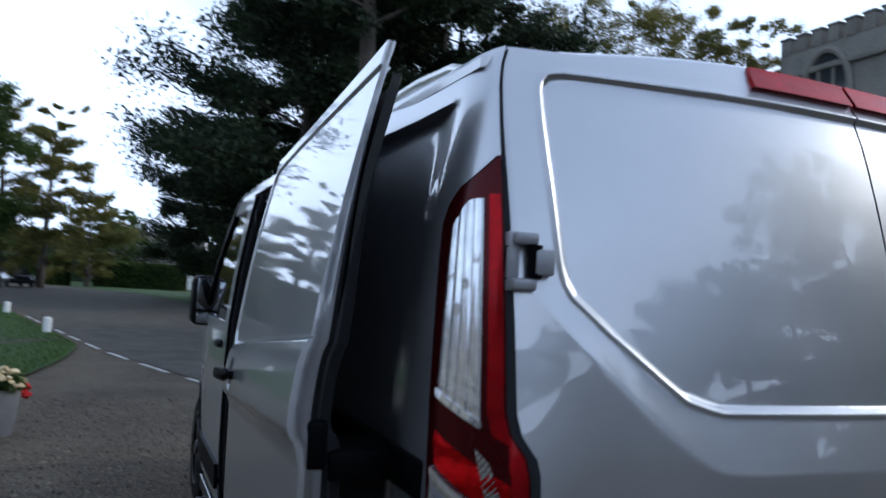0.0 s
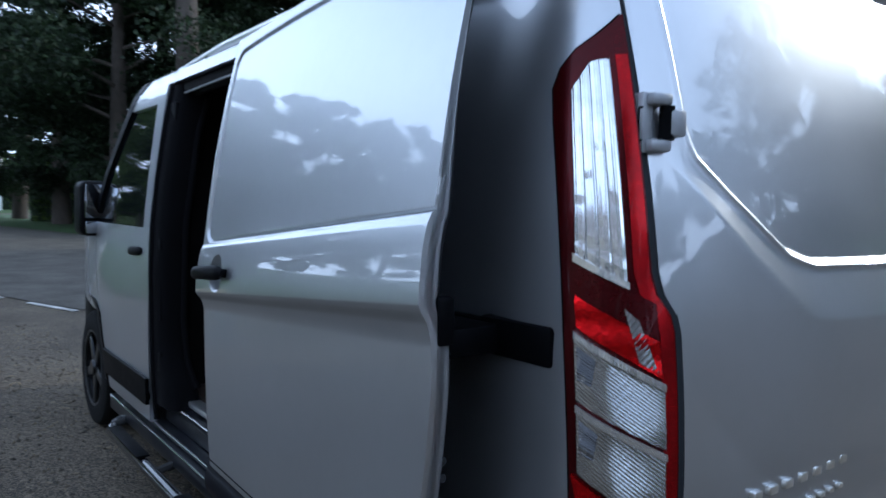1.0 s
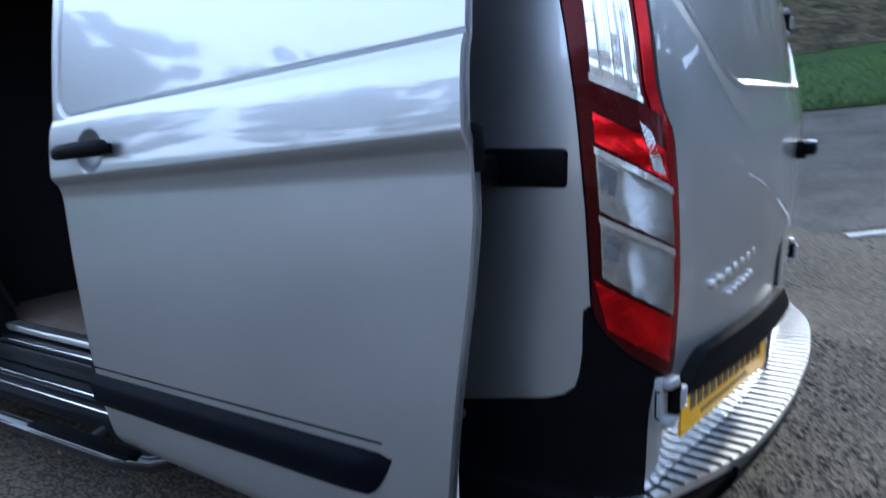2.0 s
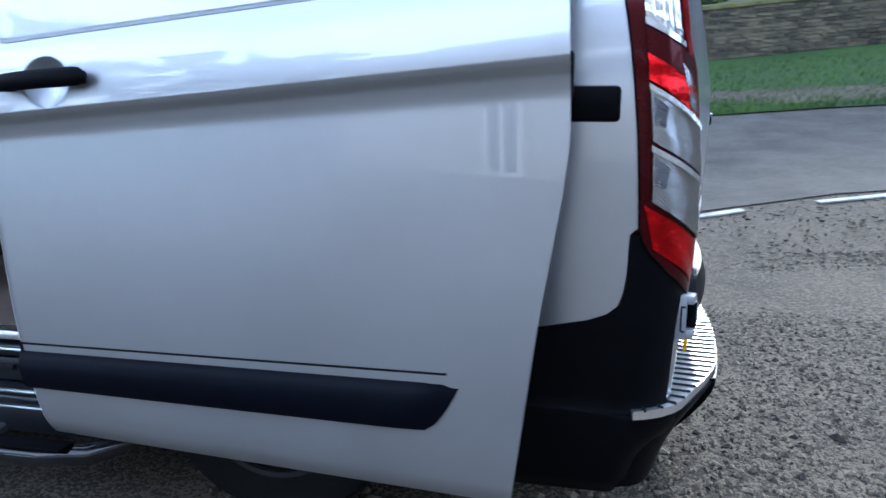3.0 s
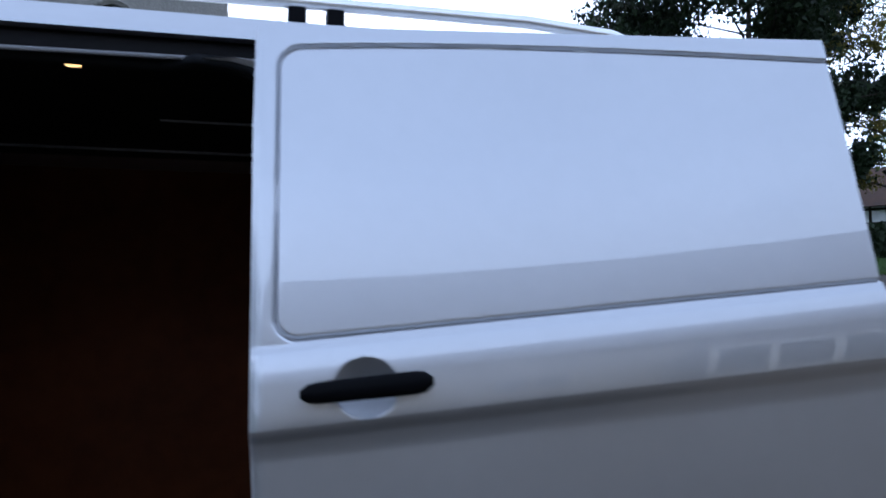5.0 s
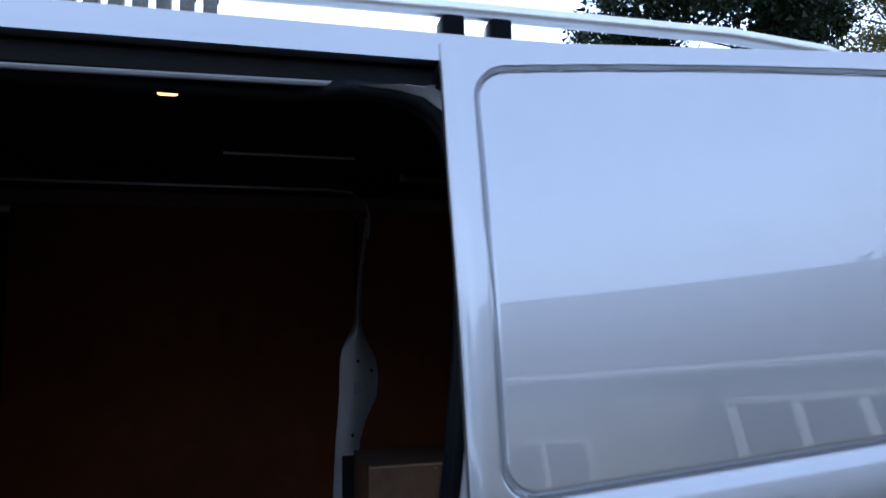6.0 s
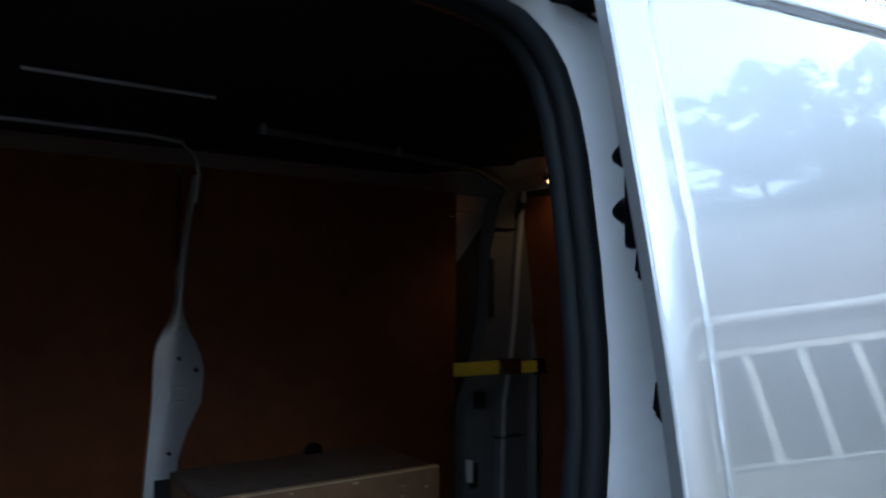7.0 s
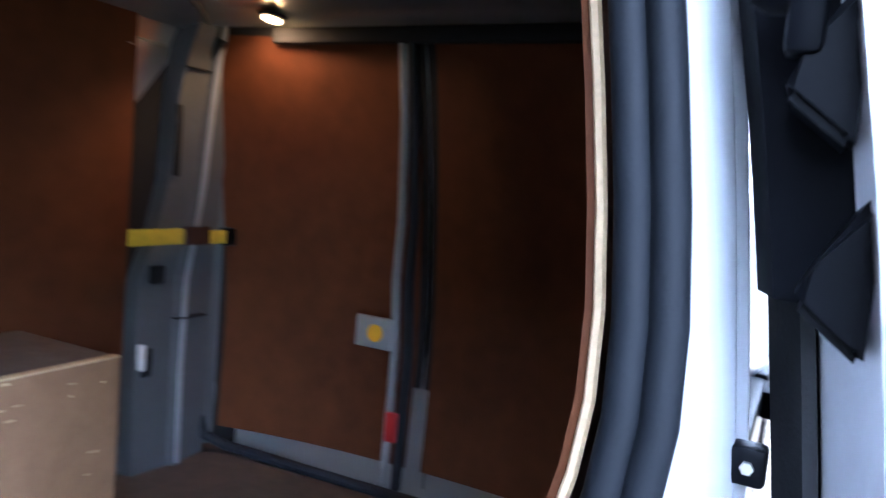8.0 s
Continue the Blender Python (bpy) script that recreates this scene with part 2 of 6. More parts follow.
# ---- ground ----
LEFT = [(-60, -16), (-30, -10.2), (-12, -6.8), (-2, -4.9), (4, -2.1), (9.1, 0.18), (13, 1.4), (17, 2.3), (24, 3.8), (32, 5.4), (50, 9.0), (62, 16.0)]
RIGHT = [(-60, -22), (-30, -15.0), (-12, -11.5), (-8, -11.0), (-3.7, -10.7), (8, -8.2), (18, -6.0), (28, -4.2), (40, -2.3), (58, 0.3), (74, 7.0)]


def along(line, n):
    pts = [Vector((*p, 0)) for p in line]
    seg = [(b - a).length for a, b in zip(pts, pts[1:])]
    tot, out = sum(seg), []
    for i in range(n + 1):
        s = tot * i / n
        k = 0
        while k < len(seg) - 1 and s > seg[k]:
            s -= seg[k]
            k += 1
        out.append(pts[k].lerp(pts[k + 1], min(1, s / seg[k])))
    return out


def gz(x, y):
    """The ground: level ahead of the van, rising towards the churchyard."""
    q = -0.3 * x - 0.95 * y
    k = ease((14.0 - x) / 9.0)
    z = 0.15 * max(0.0, q - 2.3) * ease((q - 1.5) / 2.5) * k
    z += 0.10 * max(0.0, min(7.0, q - 12.5)) * k
    return z if z < 3.4 else 3.4 + 2.0 * (1 - math.exp(-(z - 3.4) / 2.0))



def gravel_mat():
    """Small angular chips, each of its own grey or tan, in beaten earth."""
    m = bpy.data.materials.new("gravel_ground")
    m.use_nodes = True
    n, l = m.node_tree.nodes, m.node_tree.links
    b = n["Principled BSDF"]
    b.inputs["Roughness"].default_value = 0.95
    tc = n.new("ShaderNodeTexCoord")
    cells = n.new("ShaderNodeTexVoronoi")
    cells.inputs["Scale"].default_value = 120.0
    l.new(tc.outputs["Object"], cells.inputs["Vector"])
    sep = n.new("ShaderNodeSeparateColor")
    l.new(cells.outputs["Color"], sep.inputs["Color"])
    big = n.new("ShaderNodeTexNoise")
    big.inputs["Scale"].default_value, big.inputs["Detail"].default_value = 0.9, 7.0
    l.new(tc.outputs["Object"], big.inputs["Vector"])
    add = n.new("ShaderNodeMath")
    add.operation = "MULTIPLY_ADD"
    l.new(sep.outputs["Red"], add.inputs[0])
    add.inputs[1].default_value = 0.75
    l.new(big.outputs["Fac"], add.inputs[2])
    r = n.new("ShaderNodeValToRGB")
    e = r.color_ramp.elements
    e[0].position, e[0].color = 0.35, (0.017, 0.013, 0.008, 1)
    e[1].position, e[1].color = 1.2, (0.135, 0.108, 0.072, 1)
    e[1].position = 1.0
    k = e.new(0.78)
    k.color = (0.036, 0.028, 0.019, 1)
    l.new(add.outputs[0], r.inputs["Fac"])
    l.new(r.outputs["Color"], b.inputs["Base Color"])
    bp = n.new("ShaderNodeBump")
    bp.inputs["Strength"].default_value, bp.inputs["Distance"].default_value = 0.55, 0.005
    inv = n.new("ShaderNodeMath")
    inv.operation = "SUBTRACT"
    inv.inputs[0].default_value = 1.0
    l.new(cells.outputs["Distance"], inv.inputs[1])
    l.new(inv.outputs[0], bp.inputs["Height"])
    l.new(bp.outputs["Normal"], b.inputs["Normal"])
    return m


GRAVEL = gravel_mat()
ASPHALT = mat("worn_asphalt", (0.125, 0.115, 0.098), 0.95, 0, 0, 0, 1.6, 0.8, 60.0, color2=(0.045, 0.041, 0.035), detail=12.0, spec=0.2)
GRASS = mat("grass_ground", (0.036, 0.082, 0.007), 0.9, 0, 0, 0, 0.7, 0.8, 30.0, color2=(0.016, 0.045, 0.005), detail=8.0)
BLADE = mat("grass_blades", (0.066, 0.125, 0.012), 0.7, 0, 0, 0, 0.8, color2=(0.022, 0.055, 0.008), island=True)
DASH = mat("worn_road_paint", (0.62, 0.61, 0.57), 0.8, 0, 0, 0, 5.0, 0.3, 90.0, color2=(0.20, 0.195, 0.18))
PEBBLE = mat("loose_stones", (0.215, 0.175, 0.12), 0.9, 0, 0, 0, 30.0, color2=(0.026, 0.021, 0.015), island=True)


def sheet(name, xs, ys, material, h=0.0, hole=None):
    verts = [(x, y, gz(x, y) + h) for y in ys for x in xs]
    nx = len(xs)
    faces = [(j * nx + i, j * nx + i + 1, (j + 1) * nx + i + 1, (j + 1) * nx + i) for j in range(len(ys) - 1) for i in range(nx - 1)]
    return part(name, as_mesh(name, verts, faces, material, 180))


def spread(a, b, near, n):
    """Steps from a to b, closer together round near."""
    out = []
    for i in range(n + 1):
        t = 2 * i / n - 1
        s = t * abs(t) ** 1.6
        out.append(near + (s * (b - near) if s > 0 else s * (near - a)))
    return out


ground = sheet("ground", spread(-900, 900, 2, 110), spread(-900, 900, 0, 110), GRAVEL)
tagged(ground, "grey gravel and beaten earth of the parking area", "ground", kind="structure")


def strip_sheet(name, left, right, material, h, n=90, m=8):
    a, b = along(left, n), along(right, n)
    verts, faces = [], []
    for p, q in zip(a, b):
        for j in range(m + 1):
            v = p.lerp(q, j / m)
            verts.append((v.x, v.y, gz(v.x, v.y) + h))
    for i in range(n):
        for j in range(m):
            k = i * (m + 1) + j
            faces.append((k, k + 1, k + m + 2, k + m + 1))
    return part(name, as_mesh(name, verts, faces, material, 180))


road = strip_sheet("road", LEFT, RIGHT, ASPHALT, 0.012)
tagged(road, "worn dark asphalt lane with a broken white edge line", "road", kind="structure")
far_road = strip_sheet("road_far", [(60, -60), (64, 0), (72, 70)], [(66, -60), (71, 0), (79, 70)], ASPHALT, 0.006)
tagged(far_road, "dark asphalt crossroad at the end of the lane", "road", kind="structure")
verge = strip_sheet("verge", RIGHT, [(-60, -90), (-30, -70), (-12, -60), (-3.7, -60), (8, -60), (18, -50), (28, -40), (40, -30), (58, -12), (74, -2)], GRASS, 0.035, 90, 30)
tagged(verge, "mown green grass verge below the churchyard wall", "grass", kind="structure")
lawn = strip_sheet("lawn", [(7.4, 3.2), (9.5, 2.45), (12, 2.1), (14.2, 2.0), (17, 2.6), (24, 4.1), (32, 5.7), (50, 9.4), (60, 16)],
                   [(7.6, 5.0), (9.5, 9), (12, 14), (14, 20), (17, 25), (24, 30), (32, 36), (50, 40), (60, 45)], GRASS, 0.035, 60, 20)
tagged(lawn, "green lawn edged with short white posts", "grass", kind="structure")
far_field = strip_sheet("field", [(72, -60), (75, 0), (84, 80)], [(400, -200), (400, 0), (400, 200)], GRASS, 0.02, 20, 6)
tagged(far_field, "dull green ground beyond the crossroad", "grass", kind="structure")



def blades(n, pick, hmin, hmax, seed):
    """Short grass blades, each a bent sliver."""
    r = random.Random(seed)
    v, f = [], []
    for _ in range(n):
        x, y = pick(r)
        z = gz(x, y) + 0.03
        a, h = r.uniform(0, 6.3), r.uniform(hmin, hmax)
        w = h * 0.12
        lx, ly = r.gauss(0, h * 0.35), r.gauss(0, h * 0.35)
        o = len(v)
        v += [(x - w * math.cos(a), y - w * math.sin(a), z), (x + w * math.cos(a), y + w * math.sin(a), z), (x + lx, y + ly, z + h)]
        f.append((o, o + 1, o + 2))
    me = bpy.data.meshes.new("grass_blades")
    me.from_pydata(v, [], f)
    me.materials.append(BLADE)
    return part("grass_blades", me)


def verge_spot(r):
    t = r.random()
    x = lerp(-14.0, 9.0, t)
    edge = table([(p[0], p[1]) for p in RIGHT], x)
    return x, edge - 5.5 * r.random() ** 1.6


def lawn_spot(r):
    x = 7.6 + 22 * r.random() ** 1.5
    edge = table([(7.4, 3.2), (9.5, 2.45), (12, 2.1), (14.2, 2.0), (17, 2.6), (24, 4.1), (32, 5.7)], x)
    return x, edge + 0.05 + 6.0 * r.random() ** 1.5


tagged(blades(30000, verge_spot, 0.05, 0.12, 5), "short green grass blades on the verge", "grass", kind="stuff")
tagged(blades(22000, lawn_spot, 0.04, 0.08, 6), "short green grass blades on the lawn", "grass", kind="stuff")

# broken white line along the lane's edge
for i, p in enumerate(along([(-20, -8.1), (-12, -6.65), (-2, -4.75), (4, -1.95), (9.1, 0.30), (13, 1.5), (17, 2.4), (24, 3.9)], 26)[:-1]):
    q = along([(-20, -8.1), (-12, -6.65), (-2, -4.75), (4, -1.95), (9.1, 0.30), (13, 1.5), (17, 2.4), (24, 3.9)], 26)[i + 1]
    d = (q - p).normalized()
    w = Vector((-d.y, d.x, 0)) * 0.04
    a, b = p + d * 0.1, p + d * 1.15
    vs = [a - w, a + w, b + w, b - w]
    me = as_mesh("road_dash", [(v.x, v.y, gz(v.x, v.y) + h) for h in (0.008, 0.020) for v in vs],
                 [(0, 1, 2, 3), (4, 5, 6, 7), (0, 1, 5, 4), (1, 2, 6, 5), (2, 3, 7, 6), (3, 0, 4, 7)], DASH, 0)
    tagged(part("road_dash", me), "worn white painted dash on the road edge", "road marking", "road edge dashes", "structure")

# loose stones
rng = random.Random(4)
sv, sf = [], []
OCTA = ((1, 0, 0), (0, 1, 0), (-1, 0, 0), (0, -1, 0), (0, 0, 1), (0, 0, -1))
OCTA_FACES = ((0, 1, 4), (1, 2, 4), (2, 3, 4), (3, 0, 4), (1, 0, 5), (2, 1, 5), (3, 2, 5), (0, 3, 5))


def scatter_stones(n, x0, x1, y0, y1, smin, smax):
    """Angular chips, half sunk in the ground."""
    for _ in range(n):
        x, y = rng.uniform(x0, x1), rng.uniform(y0, y1)
        s = smin + (smax - smin) * rng.random() ** 2
        sx, sy, sz = s * rng.uniform(.7, 1.4), s * rng.uniform(.7, 1.4), s * rng.uniform(.5, .9)
        c, d = math.cos(rng.uniform(0, 6.3)), math.sin(rng.uniform(0, 6.3))
        z, o = gz(x, y) + sz * 0.25, len(sv)
        for p in OCTA:
            j = rng.uniform(.7, 1.2)
            xx, yy = (p[0] + .3 * p[2]) * sx * j, (p[1] - .2 * p[2]) * sy * j
            sv.append((x + xx * c - yy * d, y + xx * d + yy * c, z + p[2] * sz * j))
        sf.extend(tuple(o + k for k in q) for q in OCTA_FACES)


scatter_stones(34000, -3.4, 0.3, -3.2, 0.9, 0.004, 0.014)
scatter_stones(9000, -5.0, 1.4, -5.0, 1.6, 0.006, 0.020)
scatter_stones(9000, 2.2, 8.0, 0.6, 4.0, 0.005, 0.016)
me = as_mesh("loose_gravel", sv, sf, PEBBLE, 0)
tagged(part("loose_gravel", me), "loose grey and tan gravel stones on the ground", "gravel", kind="stuff")

# ---- trees ----
BARK = mat("tree_bark", (0.065, 0.053, 0.043), 0.9, 0, 0, 0.35, 3.0, 0.9, 14.0)


def leafy(name, color, color2, glow, vscale=0.35):
    """Leaves that let part of the light through."""
    m = mat(name, color, 0.6, 0, 0, 0, vscale, color2=color2, island=True, spec=0.3)
    n, l = m.node_tree.nodes, m.node_tree.links
    b = n["Principled BSDF"]
    tr = n.new("ShaderNodeBsdfTranslucent")
    l.new(b.inputs["Base Color"].links[0].from_socket, tr.inputs["Color"])
    mx = n.new("ShaderNodeMixShader")
    mx.inputs["Fac"].default_value = glow
    l.new(b.outputs["BSDF"], mx.inputs[1])
    l.new(tr.outputs["BSDF"], mx.inputs[2])
    l.new(mx.outputs["Shader"], n["Material Output"].inputs["Surface"])
    return m


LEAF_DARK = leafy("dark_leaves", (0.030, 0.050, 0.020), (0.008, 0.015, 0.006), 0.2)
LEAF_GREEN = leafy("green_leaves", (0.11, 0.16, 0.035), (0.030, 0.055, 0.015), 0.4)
LEAF_AUTUMN = leafy("turning_leaves", (0.22, 0.19, 0.045), (0.07, 0.085, 0.022), 0.4, 0.25)


def tree(name, x, y, h, spread_r, leaf, label, seed, leaves=9000, size=0.16, base=0.25, shape=1.0, trunk_r=0.3, gap=0.5, group="", droop=0.0):
    """A tapered trunk with limbs and twigs, and a crown of small leaves along the twigs."""
    r = random.Random(seed)
    g = np.random.default_rng(seed)
    z0 = gz(x, y)
    top = thing(name, label, "tree", group, (x, y, z0))
    lean = Vector((r.uniform(-.04, .04), r.uniform(-.04, .04), 1))
    pts = [lean * (h * t) + Vector((r.uniform(-.1, .1), r.uniform(-.1, .1), 0)) * t for t in (0, .15, .3, .5, .7, .9)]
    pts[0].z = -0.3
    v, f = tube_mesh(pts, [trunk_r * 1.25, trunk_r, trunk_r * .85, trunk_r * .6, trunk_r * .35, trunk_r * .1], 9)
    part("trunk", as_mesh("trunk", v, f, BARK, 60), top)
    v, f, twigs = [], [], []

    def limb(path, radii, sides):
        tv, tf = tube_mesh(path, radii, sides)
        o = len(v)
        v.extend(tv)
        f.extend(tuple(o + k for k in q) for q in tf)

    nl = 30
    for i in range(nl):
        t = base + (0.98 - base) * (i + r.random()) / nl
        a = i * 2.4 + r.uniform(-.5, .5)
        u = (t - base) / (1 - base)
        prof = math.sin(math.pi * min(1, max(.06, u) ** shape * .90 + .06))
        ln = spread_r * (0.30 + 0.70 * prof) * r.uniform(.65, 1.15)
        s = lean * (h * t)
        rise = ln * (r.uniform(.10, .55) - droop)
        e = s + Vector((math.cos(a) * ln, math.sin(a) * ln, rise))
        mid = s.lerp(e, .5) + Vector((r.uniform(-.1, .1), r.uniform(-.1, .1), .10 + .05 * droop)) * ln
        k0 = trunk_r * (1.12 - t)
        limb([s, mid, e], [k0 * .34, k0 * .20, 0.015], 5)
        for k in range(9):
            q = r.uniform(.22, 1.0)
            p0 = s.lerp(mid, q * 2) if q < .5 else mid.lerp(e, q * 2 - 1)
            b = a + r.choice((-1, 1)) * r.uniform(.3, 1.3)
            tl = ln * r.uniform(.16, .42)
            p1 = p0 + Vector((math.cos(b) * tl, math.sin(b) * tl, tl * (r.uniform(-.25, .65) - droop)))
            if r.random() > gap * .45:
                twigs.append((*p0, *p1, tl))
            if k < 4:
                limb([p0, p1], [k0 * .07 + .006, .004], 3)
    branches = part("branchwork", as_mesh("branchwork", v, f, BARK, 60), top)
    branches["kind"] = "stuff"
    tw = np.array(twigs)
    pick = tw[g.choice(len(tw), leaves, p=tw[:, 6] / tw[:, 6].sum())]
    along_t = g.random(leaves)[:, None] ** .8 * 1.12
    c = pick[:, 0:3] * (1 - along_t) + pick[:, 3:6] * along_t
    c = c + g.normal(0, 1, (leaves, 3)) * pick[:, 6:7] * np.array((.20, .20, .15 + .05 * (1 - droop)))
    n = g.normal(0, 1, (leaves, 3)) + np.array((0, 0, .5))
    n /= np.linalg.norm(n, axis=1)[:, None]
    a = np.cross(n, g.normal(0, 1, (leaves, 3)))
    a /= np.linalg.norm(a, axis=1)[:, None] + 1e-9
    b = np.cross(n, a)
    sz = size * g.uniform(.55, 1.3, (leaves, 1))
    tri = np.stack((c - a * sz * .5 - b * sz * .45, c + a * sz * .5 - b * sz * .3, c + b * sz * .75), axis=1).reshape(-1, 3)
    me = bpy.data.meshes.new("crown")
    me.vertices.add(leaves * 3)
    me.vertices.foreach_set("co", tri.ravel())
    me.loops.add(leaves * 3)
    me.loops.foreach_set("vertex_index", np.arange(leaves * 3, dtype=np.int32))
    me.polygons.add(leaves)
    me.polygons.foreach_set("loop_start", np.arange(0, leaves * 3, 3, dtype=np.int32))
    me.update()
    me.materials.append(leaf)
    part("crown", me, top)
    return top


def at_heading(deg, dist, o=(-0.96, 1.43)):
    return o[0] + dist * math.cos(radians(deg)), o[1] + dist * math.sin(radians(deg))


# dark group beyond the lane
for i, (hd, ds, hh, rr) in enumerate([(-17.2, 30, 25, 6.0), (-12.5, 36, 17, 6.0), (-22.5, 36, 19, 6.5), (-28, 42, 15, 5.0), (-9.0, 44, 13, 5.2), (-19.5, 43, 24, 7.0), (-15.2, 41, 24, 7.0), (-24.5, 38, 20, 6.0), (-6.6, 56, 13, 4.6)]):
    x, y = at_heading(hd, ds)
    tree("dark_conifer", x, y, hh, rr, LEAF_DARK, "tall dark evergreen tree with drooping limbs", 20 + i, 85000, 0.15, 0.08 if i else 0.45, 0.7, 0.42 if i else 0.5, 0.0, "dark trees beyond the lane", 0.12)
for i, (hd, ds, hh, rr) in enumerate([(7.4, 58, 13, 3.4), (4.9, 62, 14, 2.9), (10.5, 52, 13, 4), (2.0, 75, 8, 3.4), (0.2, 85, 8, 4.0), (-9.5, 95, 7, 4), (13, 48, 15, 5), (18, 45, 14, 5), (25, 50, 15, 5.5)]):
    x, y = at_heading(hd, ds)
    tree("broadleaf_tree", x, y, hh, rr, LEAF_AUTUMN if i in (0, 1, 3) else LEAF_GREEN, "broadleaf tree turning yellow green in early autumn", 40 + i, 30000 if i < 6 else 95000, 0.13 if i < 6 else 0.16, 0.05, 0.75, 0.25, 0.6 if i < 6 else 0.0, "autumn trees along the lane")
for i, (hd, ds, hh, rr) in enumerate([(-33.5, 46, 23.5, 4.6), (-37.5, 47, 22.5, 4.4), (-41.5, 45, 19.5, 3.6), (-45.5, 44, 18, 3.2)]):
    x, y = at_heading(hd, ds)
    tree("broadleaf_tree", x, y, hh, rr, LEAF_AUTUMN, "thin-crowned churchyard tree turning brown and green", 60 + i, 34000, 0.10, 0.3, 0.9, 0.22, 0.9, "churchyard trees")
for i, (hd, ds, hh, rr) in enumerate([(-118, 35, 8.0, 5.0), (-125, 33, 14, 6.5), (-135.5, 36, 15, 4.5), (-144, 38, 10, 5.0), (-108, 44, 9.5, 5), (-153, 40, 9, 5.5)]):
    x, y = at_heading(hd, ds, (1.0, 2.5))
    tree("broadleaf_tree", x, y, hh, rr, (LEAF_DARK, LEAF_DARK, LEAF_AUTUMN)[i] if i < 3 else LEAF_GREEN, "airy green and brown tree behind the churchyard" if i == 2 else "dense dark tree behind the churchyard", 70 + i, 26000 if i == 2 else 60000, 0.13 if i == 2 else 0.21, 0.08, 0.9, 0.26, 0.9 if i == 2 else 0.1, "trees behind the churchyard")
# trees behind the walk, which the paint reflects
for i, (hd, ds, hh, rr) in enumerate([(40, 40, 13, 5), (50, 36, 11, 5), (60, 42, 13, 5.5), (74, 38, 9.5, 5), (98, 40, 10, 5), (118, 44, 12, 5.5), (135, 40, 13, 5.5), (149.5, 31, 19, 5.0), (157, 34, 18, 5.5), (166, 40, 11, 5.5), (180, 42, 9, 6), (194, 42, 9, 5.5)]):
    x, y = at_heading(hd, ds, (1.0, 2.5))
    tree("broadleaf_tree", x, y, hh, rr, LEAF_GREEN, "dense green tree behind the parking area", 90 + i, 26000, 0.24, 0.12, 0.9, 0.3, 0.2, "trees round the parking area")

# ---- the van ----
van = thing("van", "silver panel van parked on gravel with its side door slid open", "van")
GAP = 0.006


def u_at(x, z):
    return 1.0 + x - (smooth_table(X0, z) + 0.22)


# rear lamp edge: the inner side, seen on the tail
LAMP_IN = [(0.66, 0.806), (0.70, 0.800), (1.10, 0.800), (1.13, 0.806), (1.165, 0.830), (1.20, 0.838), (1.63, 0.842)]
LAMP_OUT = [(0.66, 0.825), (0.68, 0.855), (0.72, 0.915), (0.76, 0.960), (0.79, 0.982), (0.82, 0.990), (0.9, 0.993), (1.2, 0.998), (1.45, 1.010), (1.51, 1.010), (1.545, 0.99), (1.575, 0.955), (1.60, 0.905), (1.63, 0.852)]

# left rear door with its pressed panel
REC = [(1.205, 0.46), (1.212, 0.49), (1.225, 0.53), (1.26, 0.575), (1.33, 0.66), (1.39, 0.724), (1.41, 0.734), (1.44, 0.741), (1.48, 0.744), (1.76, 0.752), (1.785, 0.748), (1.80, 0.735), (1.808, 0.71)]


CREASE = [(0.0, 1.105), (0.40, 1.105), (0.47, 1.109), (0.50, 1.120), (0.56, 1.165), (0.64, 1.235), (0.71, 1.305), (0.76, 1.36), (0.80, 1.40)]
EDGE = [(0.0, 1.203)] + [(u, z) for z, u in REC] + [(0.0, 1.812)]


def door_depth(u, z):
    """Inset of the pressed panel, and the shoulder that falls away below it."""
    u = abs(u)
    best, inside = 9.0, z < 1.81 and z > 1.203 and u < table(REC, z)
    for (u0, z0), (u1, z1) in zip(EDGE, EDGE[1:]):
        t = ((u - u0) * (u1 - u0) + (z - z0) * (z1 - z0)) / ((u1 - u0) ** 2 + (z1 - z0) ** 2)
        t = max(0.0, min(1.0, t))
        best = min(best, math.hypot(u - lerp(u0, u1, t), z - lerp(z0, z1, t)))
    bead = 0.0045 * math.exp(-(best / 0.0055) ** 2)
    if inside:
        return bead - 0.010 * ease((best - 0.004) / 0.010)
    # the shoulder swells to a crease below the panel, then falls back
    off = z - table(CREASE, u)
    low = 0.013 - 0.034 * min(1.0, -off / 0.36) if off < 0 else 0.013 * best / max(0.02, off + best)
    return bead + low * ease((0.835 - u) / 0.16)


